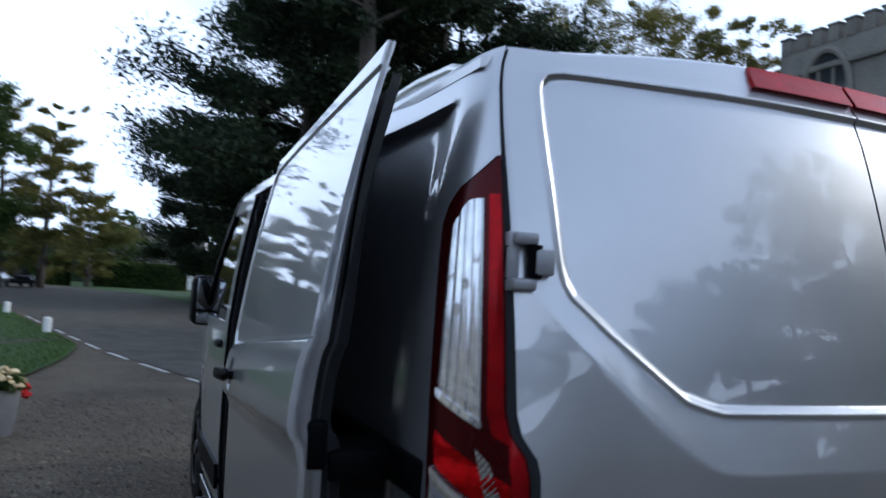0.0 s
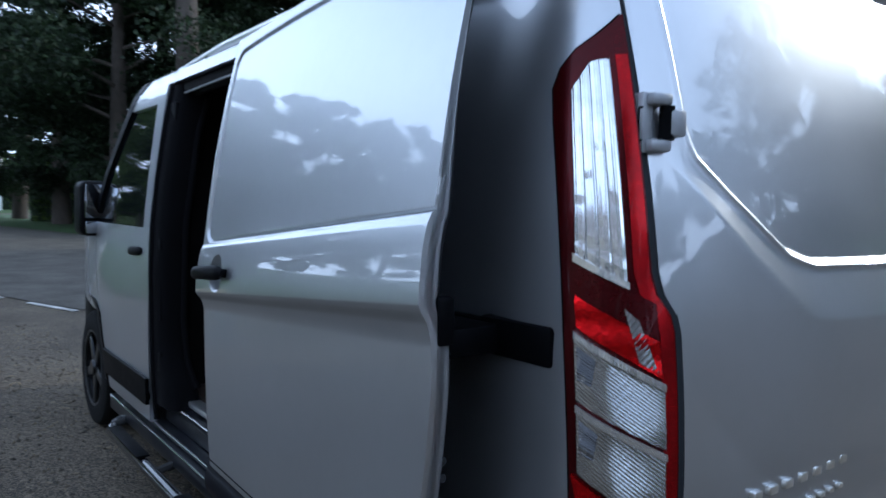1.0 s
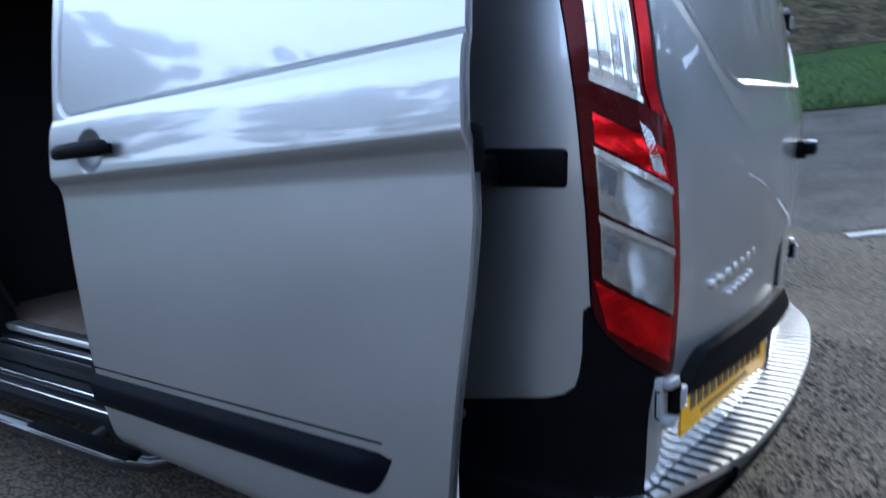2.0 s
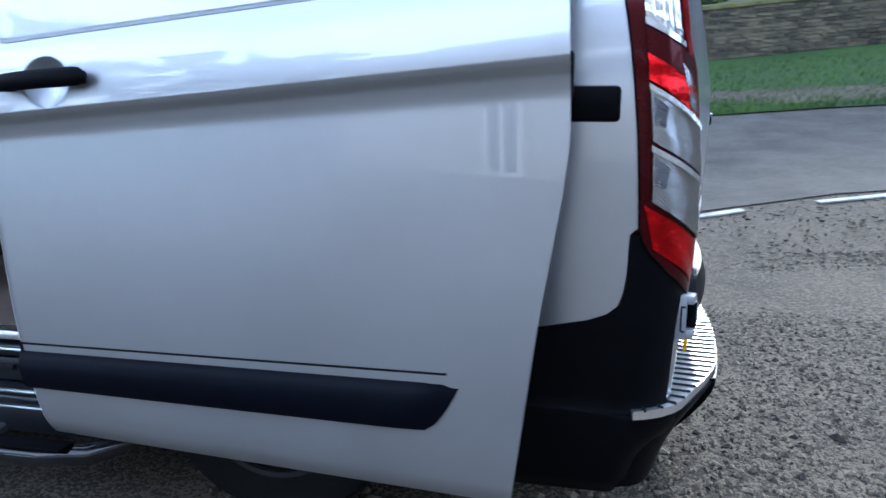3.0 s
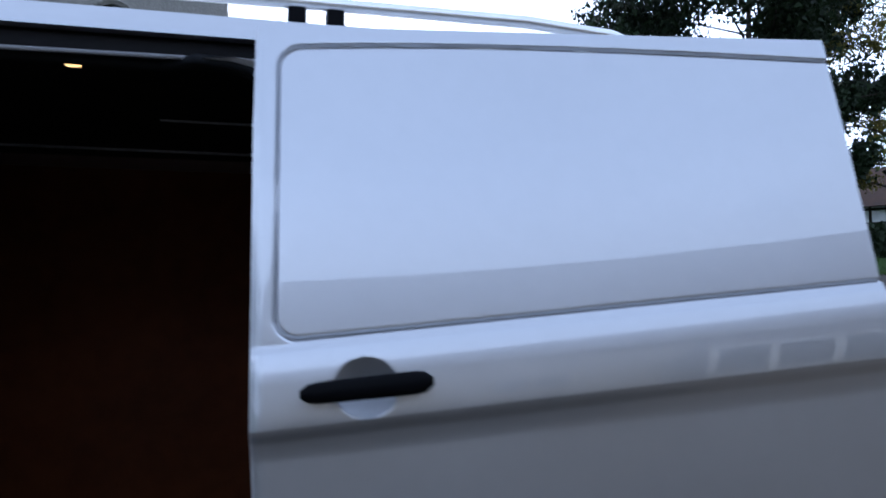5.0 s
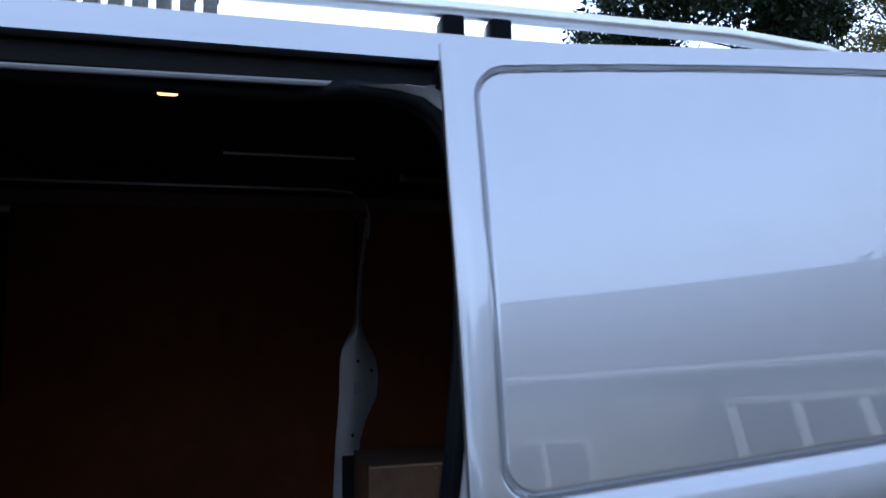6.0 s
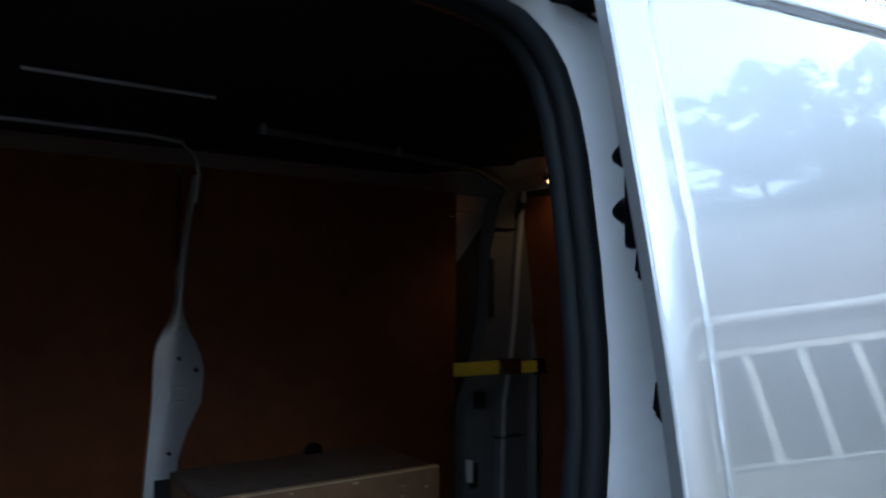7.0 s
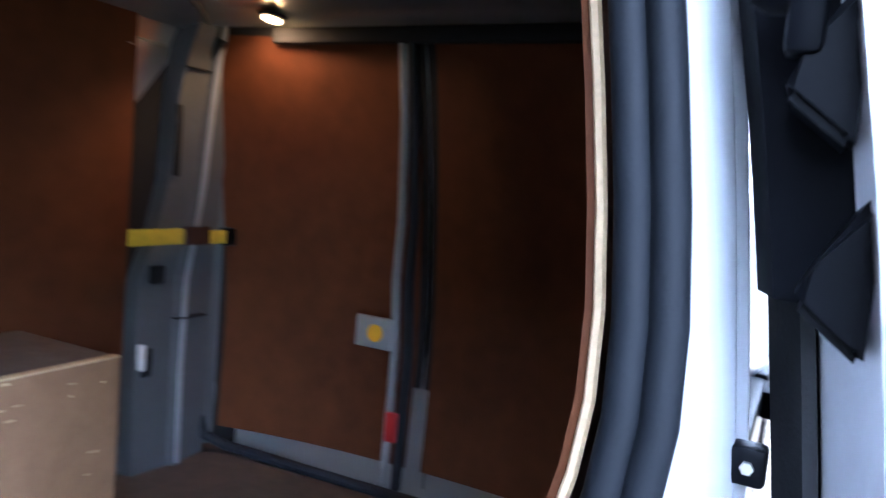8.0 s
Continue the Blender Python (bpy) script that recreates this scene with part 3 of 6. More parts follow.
def rear_door(sign, name):
    edge = [(0.43, 0.872), (0.645, 0.865), (0.66, 0.794), (0.70, 0.788), (1.10, 0.788), (1.13, 0.794), (1.165, 0.817), (1.20, 0.825), (1.50, 0.828), (1.63, 0.830), (1.78, 0.828), (1.85, 0.816)]
    zs = sorted(set([0.43 + 0.012 * i for i in range(119)] + [r[0] for r in edge if r[0] > 0.43] + [1.188, 1.192, 1.196, 1.199, 1.203, 1.206, 1.210, 1.214, 1.219, 1.792, 1.796, 1.801, 1.805, 1.808, 1.812, 1.817]))
    zs = [z for z in sorted(set(zs + [1.09 + 0.004 * i for i in range(80)])) if z <= 1.85]
    grid = []
    for z in zs:
        b = table(edge, z)
        m = min(table(REC, z), b - 0.03) if 1.2 <= z <= 1.81 else (0.46 if z < 1.2 else 0.73)
        us = [lerp(GAP / 2, m - 0.020, i / 34) for i in range(35)] + [m - 0.016, m - 0.012, m - 0.009, m - 0.006, m - 0.003, m, m + 0.003, m + 0.006, m + 0.009] + [lerp(m + 0.013, b, i / 26) for i in range(27)]
        line = []
        for u in us:
            e = door_depth(u, z)
            line.append((skin(u * sign, z, e), skin(u * sign, z, e - 0.03)))
        grid.append(line)
    return shell(name, grid, PAINT, van, "silver rear door with a pressed panel")


door_l = rear_door(1, "rear_door")
door_r = rear_door(-1, "rear_door")
# black band between the lamps and doors
ribbon("lamp_seal", [(z, a - 0.014, a + 0.014) for z, a in LAMP_IN], RUBBER, van, d=-0.002, thick=0.03, n=3)
ribbon("door_seal", [(1.62, 0.826, 0.852), (1.86, 0.810, 0.838)], RUBBER, van, d=-0.004, thick=0.03, n=3)
ribbon("centre_seal", [(0.43, -0.02, 0.02), (1.86, -0.02, 0.02)], RUBBER, van, d=-0.016, thick=0.02, n=2)

# tail lamps


def tail_lamp(sign):
    g = lambda u, z, d=0.0: skin(u * sign, z, d)
    inn = lambda z: table(LAMP_IN, z)
    out = lambda z: table(LAMP_OUT, z)
    zs = (0.66, 0.67, 0.68, 0.70, 0.72, 0.74, 0.76, 0.79, 0.82, 0.9, 1.0, 1.10, 1.13, 1.15, 1.165, 1.18, 1.20, 1.3, 1.45, 1.49, 1.51, 1.53, 1.545, 1.56, 1.575, 1.59, 1.60, 1.615, 1.63)
    lamp = ribbon("tail_lamp", [(z, inn(z) + 0.005, out(z)) for z in zs], RED_DARK, van, "tall red and clear tail lamp", 0.006, 0.05, 16, 0.03, f=g)
    # thin bright lip round the outside
    rim = [g(out(z) + 0.002, z, 0.004) for z in zs]
    tube("lamp_lip", rim, 0.0025, PLASTIC, lamp, sides=5)
    ribbon("red_rim", [(z, inn(z) + 0.010, inn(z) + 0.036) for z in (0.72, 0.76, 1.10, 1.13, 1.165, 1.20, 1.40, 1.56)], RED, lamp, "", 0.009, 0.012, 3, 0.03, f=g)
    # clear fluted column
    patch("lens_bed", ((0.966, 1.505), (0.890, 1.553), (0.884, 1.180), (0.966, 1.220)), PRISM, lamp, "", 0.0085, 0.012, 6, 10, None, g)
    nfl = 4
    for k in range(nfl):
        a0, a1 = k / nfl + 0.008, (k + 1) / nfl - 0.008
        ub = lambda s: lerp(0.968, 0.884, s)
        ut = lambda s: lerp(0.968, 0.892, s)
        zt = lambda s: lerp(1.500, 1.552, min(1, s * 1.8)) if s < 0.56 else 1.552
        zb = lambda s: lerp(1.222, 1.178, s)
        step = lambda t: ((t * 3.0 + 0.37 * k) % 1.0) * 0.0007
        patch("clear_lens", ((ut(a0), zt(a0)), (ut(a1), zt(a1)), (ub(a1), zb(a1)), (ub(a0), zb(a0))), CLEAR, lamp, "clear fluted lens", 0.010, 0.012, 12, 40, lambda s, t: 0.0016 * math.sin(math.pi * s) ** 0.7 + 0.0003 * math.sin(s * 19) + step(t) + (0.0008 * math.sin(t * 320) if t > 0.86 else 0), g)
    patch("lens_edge", ((0.970, 1.228), (0.882, 1.184), (0.882, 1.172), (0.970, 1.214)), CLEAR, lamp, "", 0.0135, 0.012, 8, 3, None, g)
    # stop lamp, two ribbed chambers with chrome bars, red foot
    patch("stop_lens", ((0.970, 1.212), (0.840, 1.150), (0.838, 1.090), (0.970, 1.160)), RED_DARK, lamp, "dark red upper stop lens", 0.010, 0.012, 12, 12, lambda s, t: 0.0008 * math.sin(s * 22), g)
    patch("stop_lens", ((0.970, 1.159), (0.838, 1.089), (0.836, 1.030), (0.970, 1.108)), RED_HOT, lamp, "bright red stop lens", 0.010, 0.012, 40, 30, lambda s, t: 0.0022 * math.sin(s * 9 + t * 3) * math.sin(t * 4 + 0.5), g)
    patch("stop_facet", ((0.892, 1.142), (0.870, 1.122), (0.842, 1.038), (0.872, 1.056)), PRISM, lamp, "", 0.0115, 0.006, 16, 30, lambda s, t: 0.0009 * math.sin(s * 26 + t * 60), g)
    for name, lab, zl1, zr1, zl0, zr0 in (("reversing_lens", "ribbed clear lens", 1.092, 1.012, 0.988, 0.916), ("indicator_lens", "ribbed clear lens", 0.972, 0.900, 0.868, 0.786)):
        def bowl(s, t):
            """A reflector bowl, finely ribbed towards the tail, smooth and sloping at the side."""
            r = math.hypot(s - 0.62, (t - 0.25) * 0.9)
            ribs = 0.0007 * math.sin(t * 100 - s * 28) * (0.35 + 0.65 * ease((s - 0.30) / 0.12))
            return 0.001 - 0.0075 * (1 - ease(r / 0.62)) + ribs
        patch(name, ((0.970, zl1), (0.834, zr1), (0.834, zr0), (0.970, zl0)), PRISM, lamp, lab, 0.0140, 0.03, 40, 90, bowl, g)
        patch("chrome_bar", ((0.972, zl1 + 0.009), (0.832, zr1 + 0.009), (0.832, zr1 - 0.003), (0.972, zl1 - 0.003)), CLEAR, lamp, "", 0.0155, 0.014, 90, 3, lambda s, t: 0.0005 * math.sin(s * 200), g)
        # darker ribbed patch in the upper outer corner of each reflector
        patch("lens_slot", ((0.966, zl1 - 0.016), (0.936, zl1 - 0.036), (0.944, zl0 + 0.026), (0.966, zl0 + 0.034)), DARKMETAL, lamp, "dark ribbed corner of the reflector", 0.0153, 0.004, 6, 40, lambda s, t: 0.0006 * math.sin(t * 60), g)
    patch("low_lens", ((0.985, 0.862), (0.834, 0.780), (0.824, 0.690), (0.960, 0.772)), RED_HOT, lamp, "red lower lens", 0.010, 0.012, 24, 20, lambda s, t: 0.0022 * math.sin(s * 7 + 0.6) * math.sin(t * 5 + 0.4), g)
    return lamp


tail_lamp(1)
tail_lamp(-1)

# third brake lamp on top of the doors
for a, b in ((0.006, 0.284), (-0.284, -0.006)):
    ribbon("brake_lamp", [(1.838, a, b), (1.86, a, b), (1.89, a * 0.99, b * 0.98)], RED, van, "red high brake lamp", 0.012, 0.05, 10, 0.01)


def roof_z(x, y):
    crown = lerp(0.070, 0.138, ease((x - 0.18) / 0.7))
    return 1.835 + crown * (1 - abs(y / 0.835) ** 2.6) - 0.05 * ease((x - 2.8) / 0.7)


def roof_start(y):
    z = roof_z(0.2, y) - 0.004
    return skin(y, z, 0.0).x + 0.035


grid = []
for i in range(61):
    u = lerp(-0.83, 0.83, i / 60)
    zt = roof_z(0.2, u) - 0.012
    pts = [skin(u, lerp(1.8502, max(1.855, zt), k / 4), 0.0006) for k in range(5)]
    q = Vector((roof_start(u) + 0.01, pts[-1].y, roof_z(0.2, u) + 0.001))
    mid = (pts[-1] + q) / 2 + Vector((-0.006, 0, 0.004))
    pts += [mid, q] + [Vector((roof_start(u) + e, pts[-1].y, roof_z(roof_start(u) + e, u) + 0.003)) for e in (0.04, 0.08)]
    grid.append([(p, p + Vector((0.03, 0, -0.02))) for p in pts])
shell("roof_header", grid, PAINT, van, "silver roof header over the doors", smooth=60)

def tread_out(u):
    """How far the step stands out of the tail."""
    return 0.075 * (1 - 0.72 * ease((abs(u) - 0.50) / 0.44))


# quarter panels


def quarter_depth(u, z):
    x = u - 1 + 0.22 + smooth_table(X0, z)
    return -0.032 * ease((1.766 - z) / 0.014) * ease((x - 0.30) / 0.22) * ease((1.36 - x) / 0.12)


for s in (1, -1):
    ribbon("quarter_panel", [(0.565, u_at(0.47, 0.565), u_at(1.375, 0.6)), (0.60, u_at(0.345, 0.60), u_at(1.375, 0.6)), (0.615, u_at(0.275, 0.62), u_at(1.375, 0.6)), (0.63, u_at(0.235, 0.63), u_at(1.375, 0.6)), (0.65, u_at(0.212, 0.65), u_at(1.375, 0.65)), (0.68, u_at(0.203, 0.68), u_at(1.375, 0.68)), (0.72, u_at(0.198, 0.72), u_at(1.375, 0.7)), (0.80, u_at(0.196, 0.80), u_at(1.375, 0.8)), (0.82, 0.985, u_at(1.375, 0.8)), (1.2, 0.985, u_at(1.375, 1.2)), (1.22, 0.985, u_at(1.375, 1.2)), (1.24, 0.985, u_at(1.375, 1.2)), (1.50, 0.985, u_at(1.375, 1.5)), (1.56, 0.95, u_at(1.375, 1.5)), (1.60, 0.87, u_at(1.375, 1.6)), (1.62, 0.846, u_at(1.375, 1.62)), (1.70, 0.846, u_at(1.375, 1.7)), (1.755, 0.846, u_at(1.375, 1.75)), (1.775, 0.846, u_at(1.375, 1.76)), (1.85, 0.836, u_at(1.375, 1.84))],
           PAINT, van, "silver rear quarter panel", 0, 0.02, 60, 0.02, quarter_depth, f=lambda u, z, d=0.0, s=s: skin(u * s, z, d))
    # bumper corner and lower wrap
    ribbon("bumper_corner", [(0.20, 0.60, u_at(0.46, 0.3)), (0.24, 0.60, u_at(0.47, 0.3)), (0.41, 0.62, u_at(0.50, 0.44)), (0.415, 0.80, u_at(0.50, 0.44)), (0.42, 0.862, u_at(0.50, 0.45)), (0.55, 0.866, u_at(0.47, 0.56)), (0.60, 0.866, u_at(0.34, 0.60)), (0.615, 0.864, u_at(0.27, 0.62)), (0.63, 0.862, u_at(0.231, 0.63)), (0.645, 0.86, u_at(0.21, 0.65)), (0.66, 0.81, u_at(0.205, 0.66)), (0.68, 0.81, u_at(0.200, 0.68)), (0.72, 0.81, u_at(0.195, 0.72)), (0.80, 0.90, u_at(0.193, 0.80))],
           PLASTIC, van, "black plastic bumper corner", 0.002, 0.04, 30, 0.015, lambda u, z: (0.012 + (tread_out(u) - 0.016) * (1 - ease((u - 0.86) / 0.14))) * ease((0.425 - z) / 0.012) - 0.05 * ease((0.26 - z) / 0.08) - 0.10 * ease((0.40 - z) / 0.20) * (1 - ease((u - 0.86) / 0.14)), f=lambda u, z, d=0.0, s=s: skin(u * s, z, d))
# bumper across the tail and its steel tread
ribbon("rear_bumper", [(0.20, -0.62, 0.62), (0.41, -0.62, 0.62)], PLASTIC, van, "black plastic rear bumper", 0.05, 0.05, 30, 0.02, lambda u, z: 0.03 * ease((z - 0.2) / 0.1) - 0.10 * ease((0.40 - z) / 0.20))


def tread_edge(u):
    """Outer edge of the step over the bumper."""
    p = skin(u, 0.42, 0.0)
    k = tread_out(u)
    return p, k


grid = []
for i in range(61):
    u = lerp(-0.965, 0.965, i / 60)
    p, k = tread_edge(u)
    q = skin(u, 0.42, k)
    grid.append([(lerp(p, q, t) + Vector((0, 0, 0.424 - p.z)), lerp(p, q, t) + Vector((0, 0, 0.405 - p.z))) for t in (-0.5, 0.0, 0.3, 0.6, 0.9, 1.0)])
tread = shell("bumper_tread", grid, STEEL, van, "ribbed stainless steel bumper tread")
for i in range(48):
    u = lerp(-0.94, 0.94, i / 47)
    p, k = tread_edge(u)
    q = skin(u, 0.42, k)
    a, b = lerp(p, q, -0.40), lerp(p, q, 0.985)
    tube("tread_rib", [(a.x, a.y, 0.4245), (b.x, b.y, 0.4245)], 0.0042, RUBBER, tread, sides=6)
grid = []
for i in range(41):
    u = lerp(-0.985, 0.985, i / 40)
    p, k = tread_edge(u)
    q = skin(u, 0.42, lerp(k + 0.004, 0.002, ease((abs(u) - 0.80) / 0.17)))
    w = skin(u, 0.42, -0.05)
    grid.append([(lerp(q, w, k) * 1.0 + Vector((0, 0, z - q.z)), Vector((w.x, w.y, z))) for z, k in ((0.22, 0.9), (0.28, 0.7), (0.33, 0.42), (0.37, 0.15), (0.395, 0.0), (0.404, 0.0))])
shell("bumper_lip", grid, PLASTIC, van)

# hinges


def hinge(y, z):
    p = skin(y, z)
    h = part("hinge", None, van, "silver door hinge with a black pin")
    h.location = p
    m = Matrix.Rotation(radians(-12), 4, "Z")
    box("hinge_leaf", (-0.028, -0.02, 0.028), (0.012, 0.022, 0.048), PAINT_IN, h, bevel=0.005, m=m)
    box("hinge_leaf", (-0.028, -0.02, -0.048), (0.012, 0.022, -0.028), PAINT_IN, h, bevel=0.005, m=m)
    box("hinge_bridge", (-0.012, 0.008, -0.05), (0.02, 0.03, 0.05), PAINT_IN, h, bevel=0.004, m=m)
    # dark slot on the outer face
    box("hinge_slot", (-0.004, 0.0285, -0.030), (-0.0005, 0.0315, 0.026), PLASTIC, h, bevel=0.001, m=m)
    for q in (-0.030, 0.024):
        box("hinge_slot", (-0.011, 0.0285, q - 0.002), (-0.0045, 0.0315, q + 0.002), PLASTIC, h, bevel=0.001, m=m)
    tube("hinge_pin", [(-0.020, -0.012, -0.028), (-0.020, -0.012, 0.028)], 0.013, PLASTIC, h, sides=12)
    box("hinge_strap", (-0.030, -0.048, -0.022), (-0.004, -0.012, 0.022), PAINT_IN, h, bevel=0.004, m=m)
    return h


for s in (1, -1):
    for z, yy in ((1.445, 0.806), (0.615, 0.828)):
        hinge(yy * s, z)

# badge bars, plate and its black hood
badge = part("badge", None, van, "chrome lettering drawn as plain bars")
for k in range(7):
    y, z = 0.605 - 0.040 * k, 0.797 + 0.0055 * k
    p = skin(y, z, -0.018)
    box("badge_bar", (p.x - 0.007, y - 0.0135, z - 0.0085), (p.x + 0.014, y + 0.0135, z + 0.0085), STEEL, badge, bevel=0.003)
for k in range(6):
    y, z = 0.508 - 0.028 * k, 0.757 + 0.004 * k
    p = skin(y, z, -0.018)
    box("badge_bar", (p.x - 0.007, y - 0.0095, z - 0.005), (p.x + 0.014, y + 0.0095, z + 0.005), STEEL, badge, bevel=0.002)
pa, pb = skin(0.765, 0.57, 0.004), skin(0.245, 0.57, 0.004)
plate = part("number_plate", None, van, "yellow plate with dark bars of print")
plate.location = (pa + pb) / 2
plate.rotation_euler = (0, 0, math.atan2(pa.y - pb.y, pa.x - pb.x))
# local x runs along the plate, local y outward
box("plate_sheet", (-0.26, -0.003, -0.0555), (0.26, 0.005, 0.0555), YELLOW, plate, "yellow sheet", 0.002)
for k in range(12):
    x, hh = 0.205 - 0.037 * k, (0.050 if k < 3 or k in (6, 8, 10) else 0.036)
    box("print_bar", (x - 0.013, 0.0045, -0.012), (x + 0.013, 0.0065, -0.012 + hh), INK, plate, bevel=0)
box("print_bar", (-0.12, 0.0045, -0.036), (0.16, 0.0060, -0.028), INK, plate, bevel=0)
ribbon("plate_hood", [(0.608, 0.02, 0.775), (0.625, 0.02, 0.76), (0.655, 0.02, 0.70), (0.672, 0.03, 0.66)], PLASTIC, van, "black plate hood", 0.022, 0.04, 20, 0.01, lambda u, z: -0.016 * ease((z - 0.62) / 0.05))
for yy in (-0.09,):
    p = skin(yy, 1.04)
    hd = part("door_handle", None, van, "black and chrome rear door handle")
    box("grip", (p.x - 0.055, yy - 0.06, 1.02), (p.x - 0.025, yy + 0.02, 1.055), PLASTIC, hd, bevel=0.01)
    box("chrome_trim", (p.x - 0.058, yy - 0.05, 1.052), (p.x - 0.024, yy + 0.01, 1.062), CHROME, hd, bevel=0.003)
    box("handle_mount", (p.x - 0.03, yy - 0.04, 1.01), (p.x + 0.02, yy, 1.06), PLASTIC, hd, bevel=0.005)

# ---- sliding door, slid back along the side ----
sdoor = part("sliding_door", None, van, "silver sliding door, slid fully back")
LEVELS = [  # height at the front edge, at the rear edge, outward y at the rear edge
    (0.288, 0.268, 1.085), (0.33, 0.31, 1.105), (0.405, 0.415, 1.112), (0.51, 0.538, 1.118), (0.65, 0.70, 1.122), (0.86, 0.945, 1.1235), (0.965, 1.062, 1.1235),
    (1.000, 1.104, 1.131), (1.019, 1.130, 1.1455), (1.027, 1.140, 1.1485), (1.10, 1.215, 1.142), (1.155, 1.272, 1.129), (1.170, 1.288, 1.121), (1.317, 1.42, 1.0988), (1.541, 1.62, 1.0588), (1.697, 1.76, 1.0261), (1.755, 1.812, 1.013), (1.80, 1.852, 1.0026)]
S_FRONT = [(0.28, 1.515), (0.41, 1.545), (0.55, 1.567), (0.8, 1.59), (1.02, 1.603), (1.6, 1.608), (1.83, 1.606)]
S_REAR = [(0.26, 0.408), (0.64, 0.362), (0.90, 0.322), (1.0, 0.313), (1.15, 0.318), (1.30, 0.326), (1.5, 0.336), (1.86, 0.341)]


def level_slope(i):
    """Lean of the door's side at a level, without overshoot."""
    if i == 0 or i == len(LEVELS) - 1:
        return 0.0
    h0, h1 = LEVELS[i][1] - LEVELS[i - 1][1], LEVELS[i + 1][1] - LEVELS[i][1]
    d0, d1 = (LEVELS[i][2] - LEVELS[i - 1][2]) / h0, (LEVELS[i + 1][2] - LEVELS[i][2]) / h1
    if d0 * d1 <= 0:
        return 0.0
    w0, w1 = 2 * h1 + h0, h1 + 2 * h0
    return (w0 + w1) / (w0 / d0 + w1 / d1)


SLOPES = [level_slope(i) for i in range(len(LEVELS))]
SLOPES[0] = 0.8
for k in range(12, len(LEVELS)):
    SLOPES[k] = -0.155 - 0.11 * (LEVELS[k][1] - 1.288) / 0.564


def sd_out(v):
    """Outward place of the door's side: a smooth curve through the levels."""
    i = min(int(v), len(LEVELS) - 2)
    t = v - i
    h = LEVELS[i + 1][1] - LEVELS[i][1]
    return ((2 * t ** 3 - 3 * t * t + 1) * LEVELS[i][2] + (t ** 3 - 2 * t * t + t) * h * SLOPES[i]
            + (3 * t * t - 2 * t ** 3) * LEVELS[i + 1][2] + (t ** 3 - t * t) * h * SLOPES[i + 1])


def sd_point(a, v, d=0.0):
    """a: 0 at the rear edge to 1 at the front; v: place among LEVELS."""
    i = min(int(v), len(LEVELS) - 2)
    t = v - i
    kf = lerp(LEVELS[i][0], LEVELS[i + 1][0], t)
    kr = lerp(LEVELS[i][1], LEVELS[i + 1][1], t)
    y = sd_out(v)
    z = lerp(kr, kf, a)
    x = lerp(table(S_REAR, z), table(S_FRONT, z), a)
    return Vector((x, y - 0.060 * a + 0.010 * a * a * ease((z - 1.0) / 0.5) + d, z))


def sd_recess(x, z, a):
    zb = lerp(1.290, 1.172, a)
    zt = 1.803 - 0.008 * a - 0.040 * a ** 3
    r = 0.05
    dx, dl, dt = 1.566 - x, z - zb, zt - z
    if dx < r and dl < r:
        i = r - math.hypot(r - dx, r - dl)
    elif dx < r and dt < r:
        i = r - math.hypot(r - dx, r - dt)
    else:
        i = min(dx, dl, dt)
    groove = 0.007 * math.exp(-((i - 0.004) / 0.0035) ** 2)
    return -0.005 * ease(i / 0.005) - groove


vs = [i / 5 for i in range(0, 30)] + [6 + 0.08 * i for i in range(0, 35)] + [8.8 + 0.04 * i for i in range(0, 55)] + [11 + i / 8 for i in range(0, 8)] + [12 + i / 64 for i in range(0, 64)] + [13 + i / 8 for i in range(0, 16)] + [15 + i / 24 for i in range(0, 24)] + [16 + i / 20 for i in range(0, 21)]
avals = [i / 40 for i in range(0, 32)] + [0.78 + 0.0025 * i for i in range(0, 53)] + [0.915, 0.925] + [0.932 + 0.0021 * i for i in range(0, 24)] + [0.987, 0.993, 1.0]
grid = []
for v in vs:
    line = []
    for a in avals:
        p = sd_point(a, v)
        e = sd_recess(p.x, p.z, a) if v > 10.9 else 0.0
        cup = math.hypot(p.x - 1.402, (p.z - 1.098) / 0.93)
        e -= 0.022 * max(0.0, 1 - (cup / 0.058) ** 2)
        if a > 0.985:
            e -= 0.010 * ((a - 0.985) / 0.015) ** 2
        line.append((p + Vector((0, e, 0)), p + Vector((0, e - 0.012, 0))))
    grid.append(line)
shell("door_skin", grid, PAINT, sdoor, "silver door skin with a swage line", smooth=24)
# folded rear and front returns and the inner pressing


def door_back(name, profile, material, label):
    """A strip of the door's back, by place along the door and depth behind the skin."""
    rows = []
    for v in [i / 3 for i in range(0, 52)]:
        line = []
        for a, dy in profile:
            p = sd_point(a, v)
            if a < 0.2:
                dy *= 1 - 0.62 * ease((p.z - 1.15) / 0.65)
            line.append((p + Vector((0, dy, 0)), p + Vector((0, dy - 0.004, 0))))
        rows.append(line)
    shell(name, rows, material, sdoor, label)


door_back("rear_return", ((0.0, -0.012), (0.0, -0.028), (0.005, -0.038), (0.016, -0.042)), PAINT, "folded silver rear edge")
# silver pressing coloured near-black: shade of the narrow gap put into it
door_back("door_inner", ((0.0165, -0.043), (0.04, -0.060), (0.10, -0.062), (0.5, -0.058), (0.86, -0.055)), TRIM_SHADE, "inner pressing, coloured near-black for the gap's shade")
# pressing in the lightened silver, so that it also brightens the jamb
door_back("front_pressing", ((0.8605, -0.055), (0.895, -0.048), (0.91, -0.032), (0.985, -0.017), (0.996, -0.011)), JAMB_LIT, "silver front pressing")
grid = []
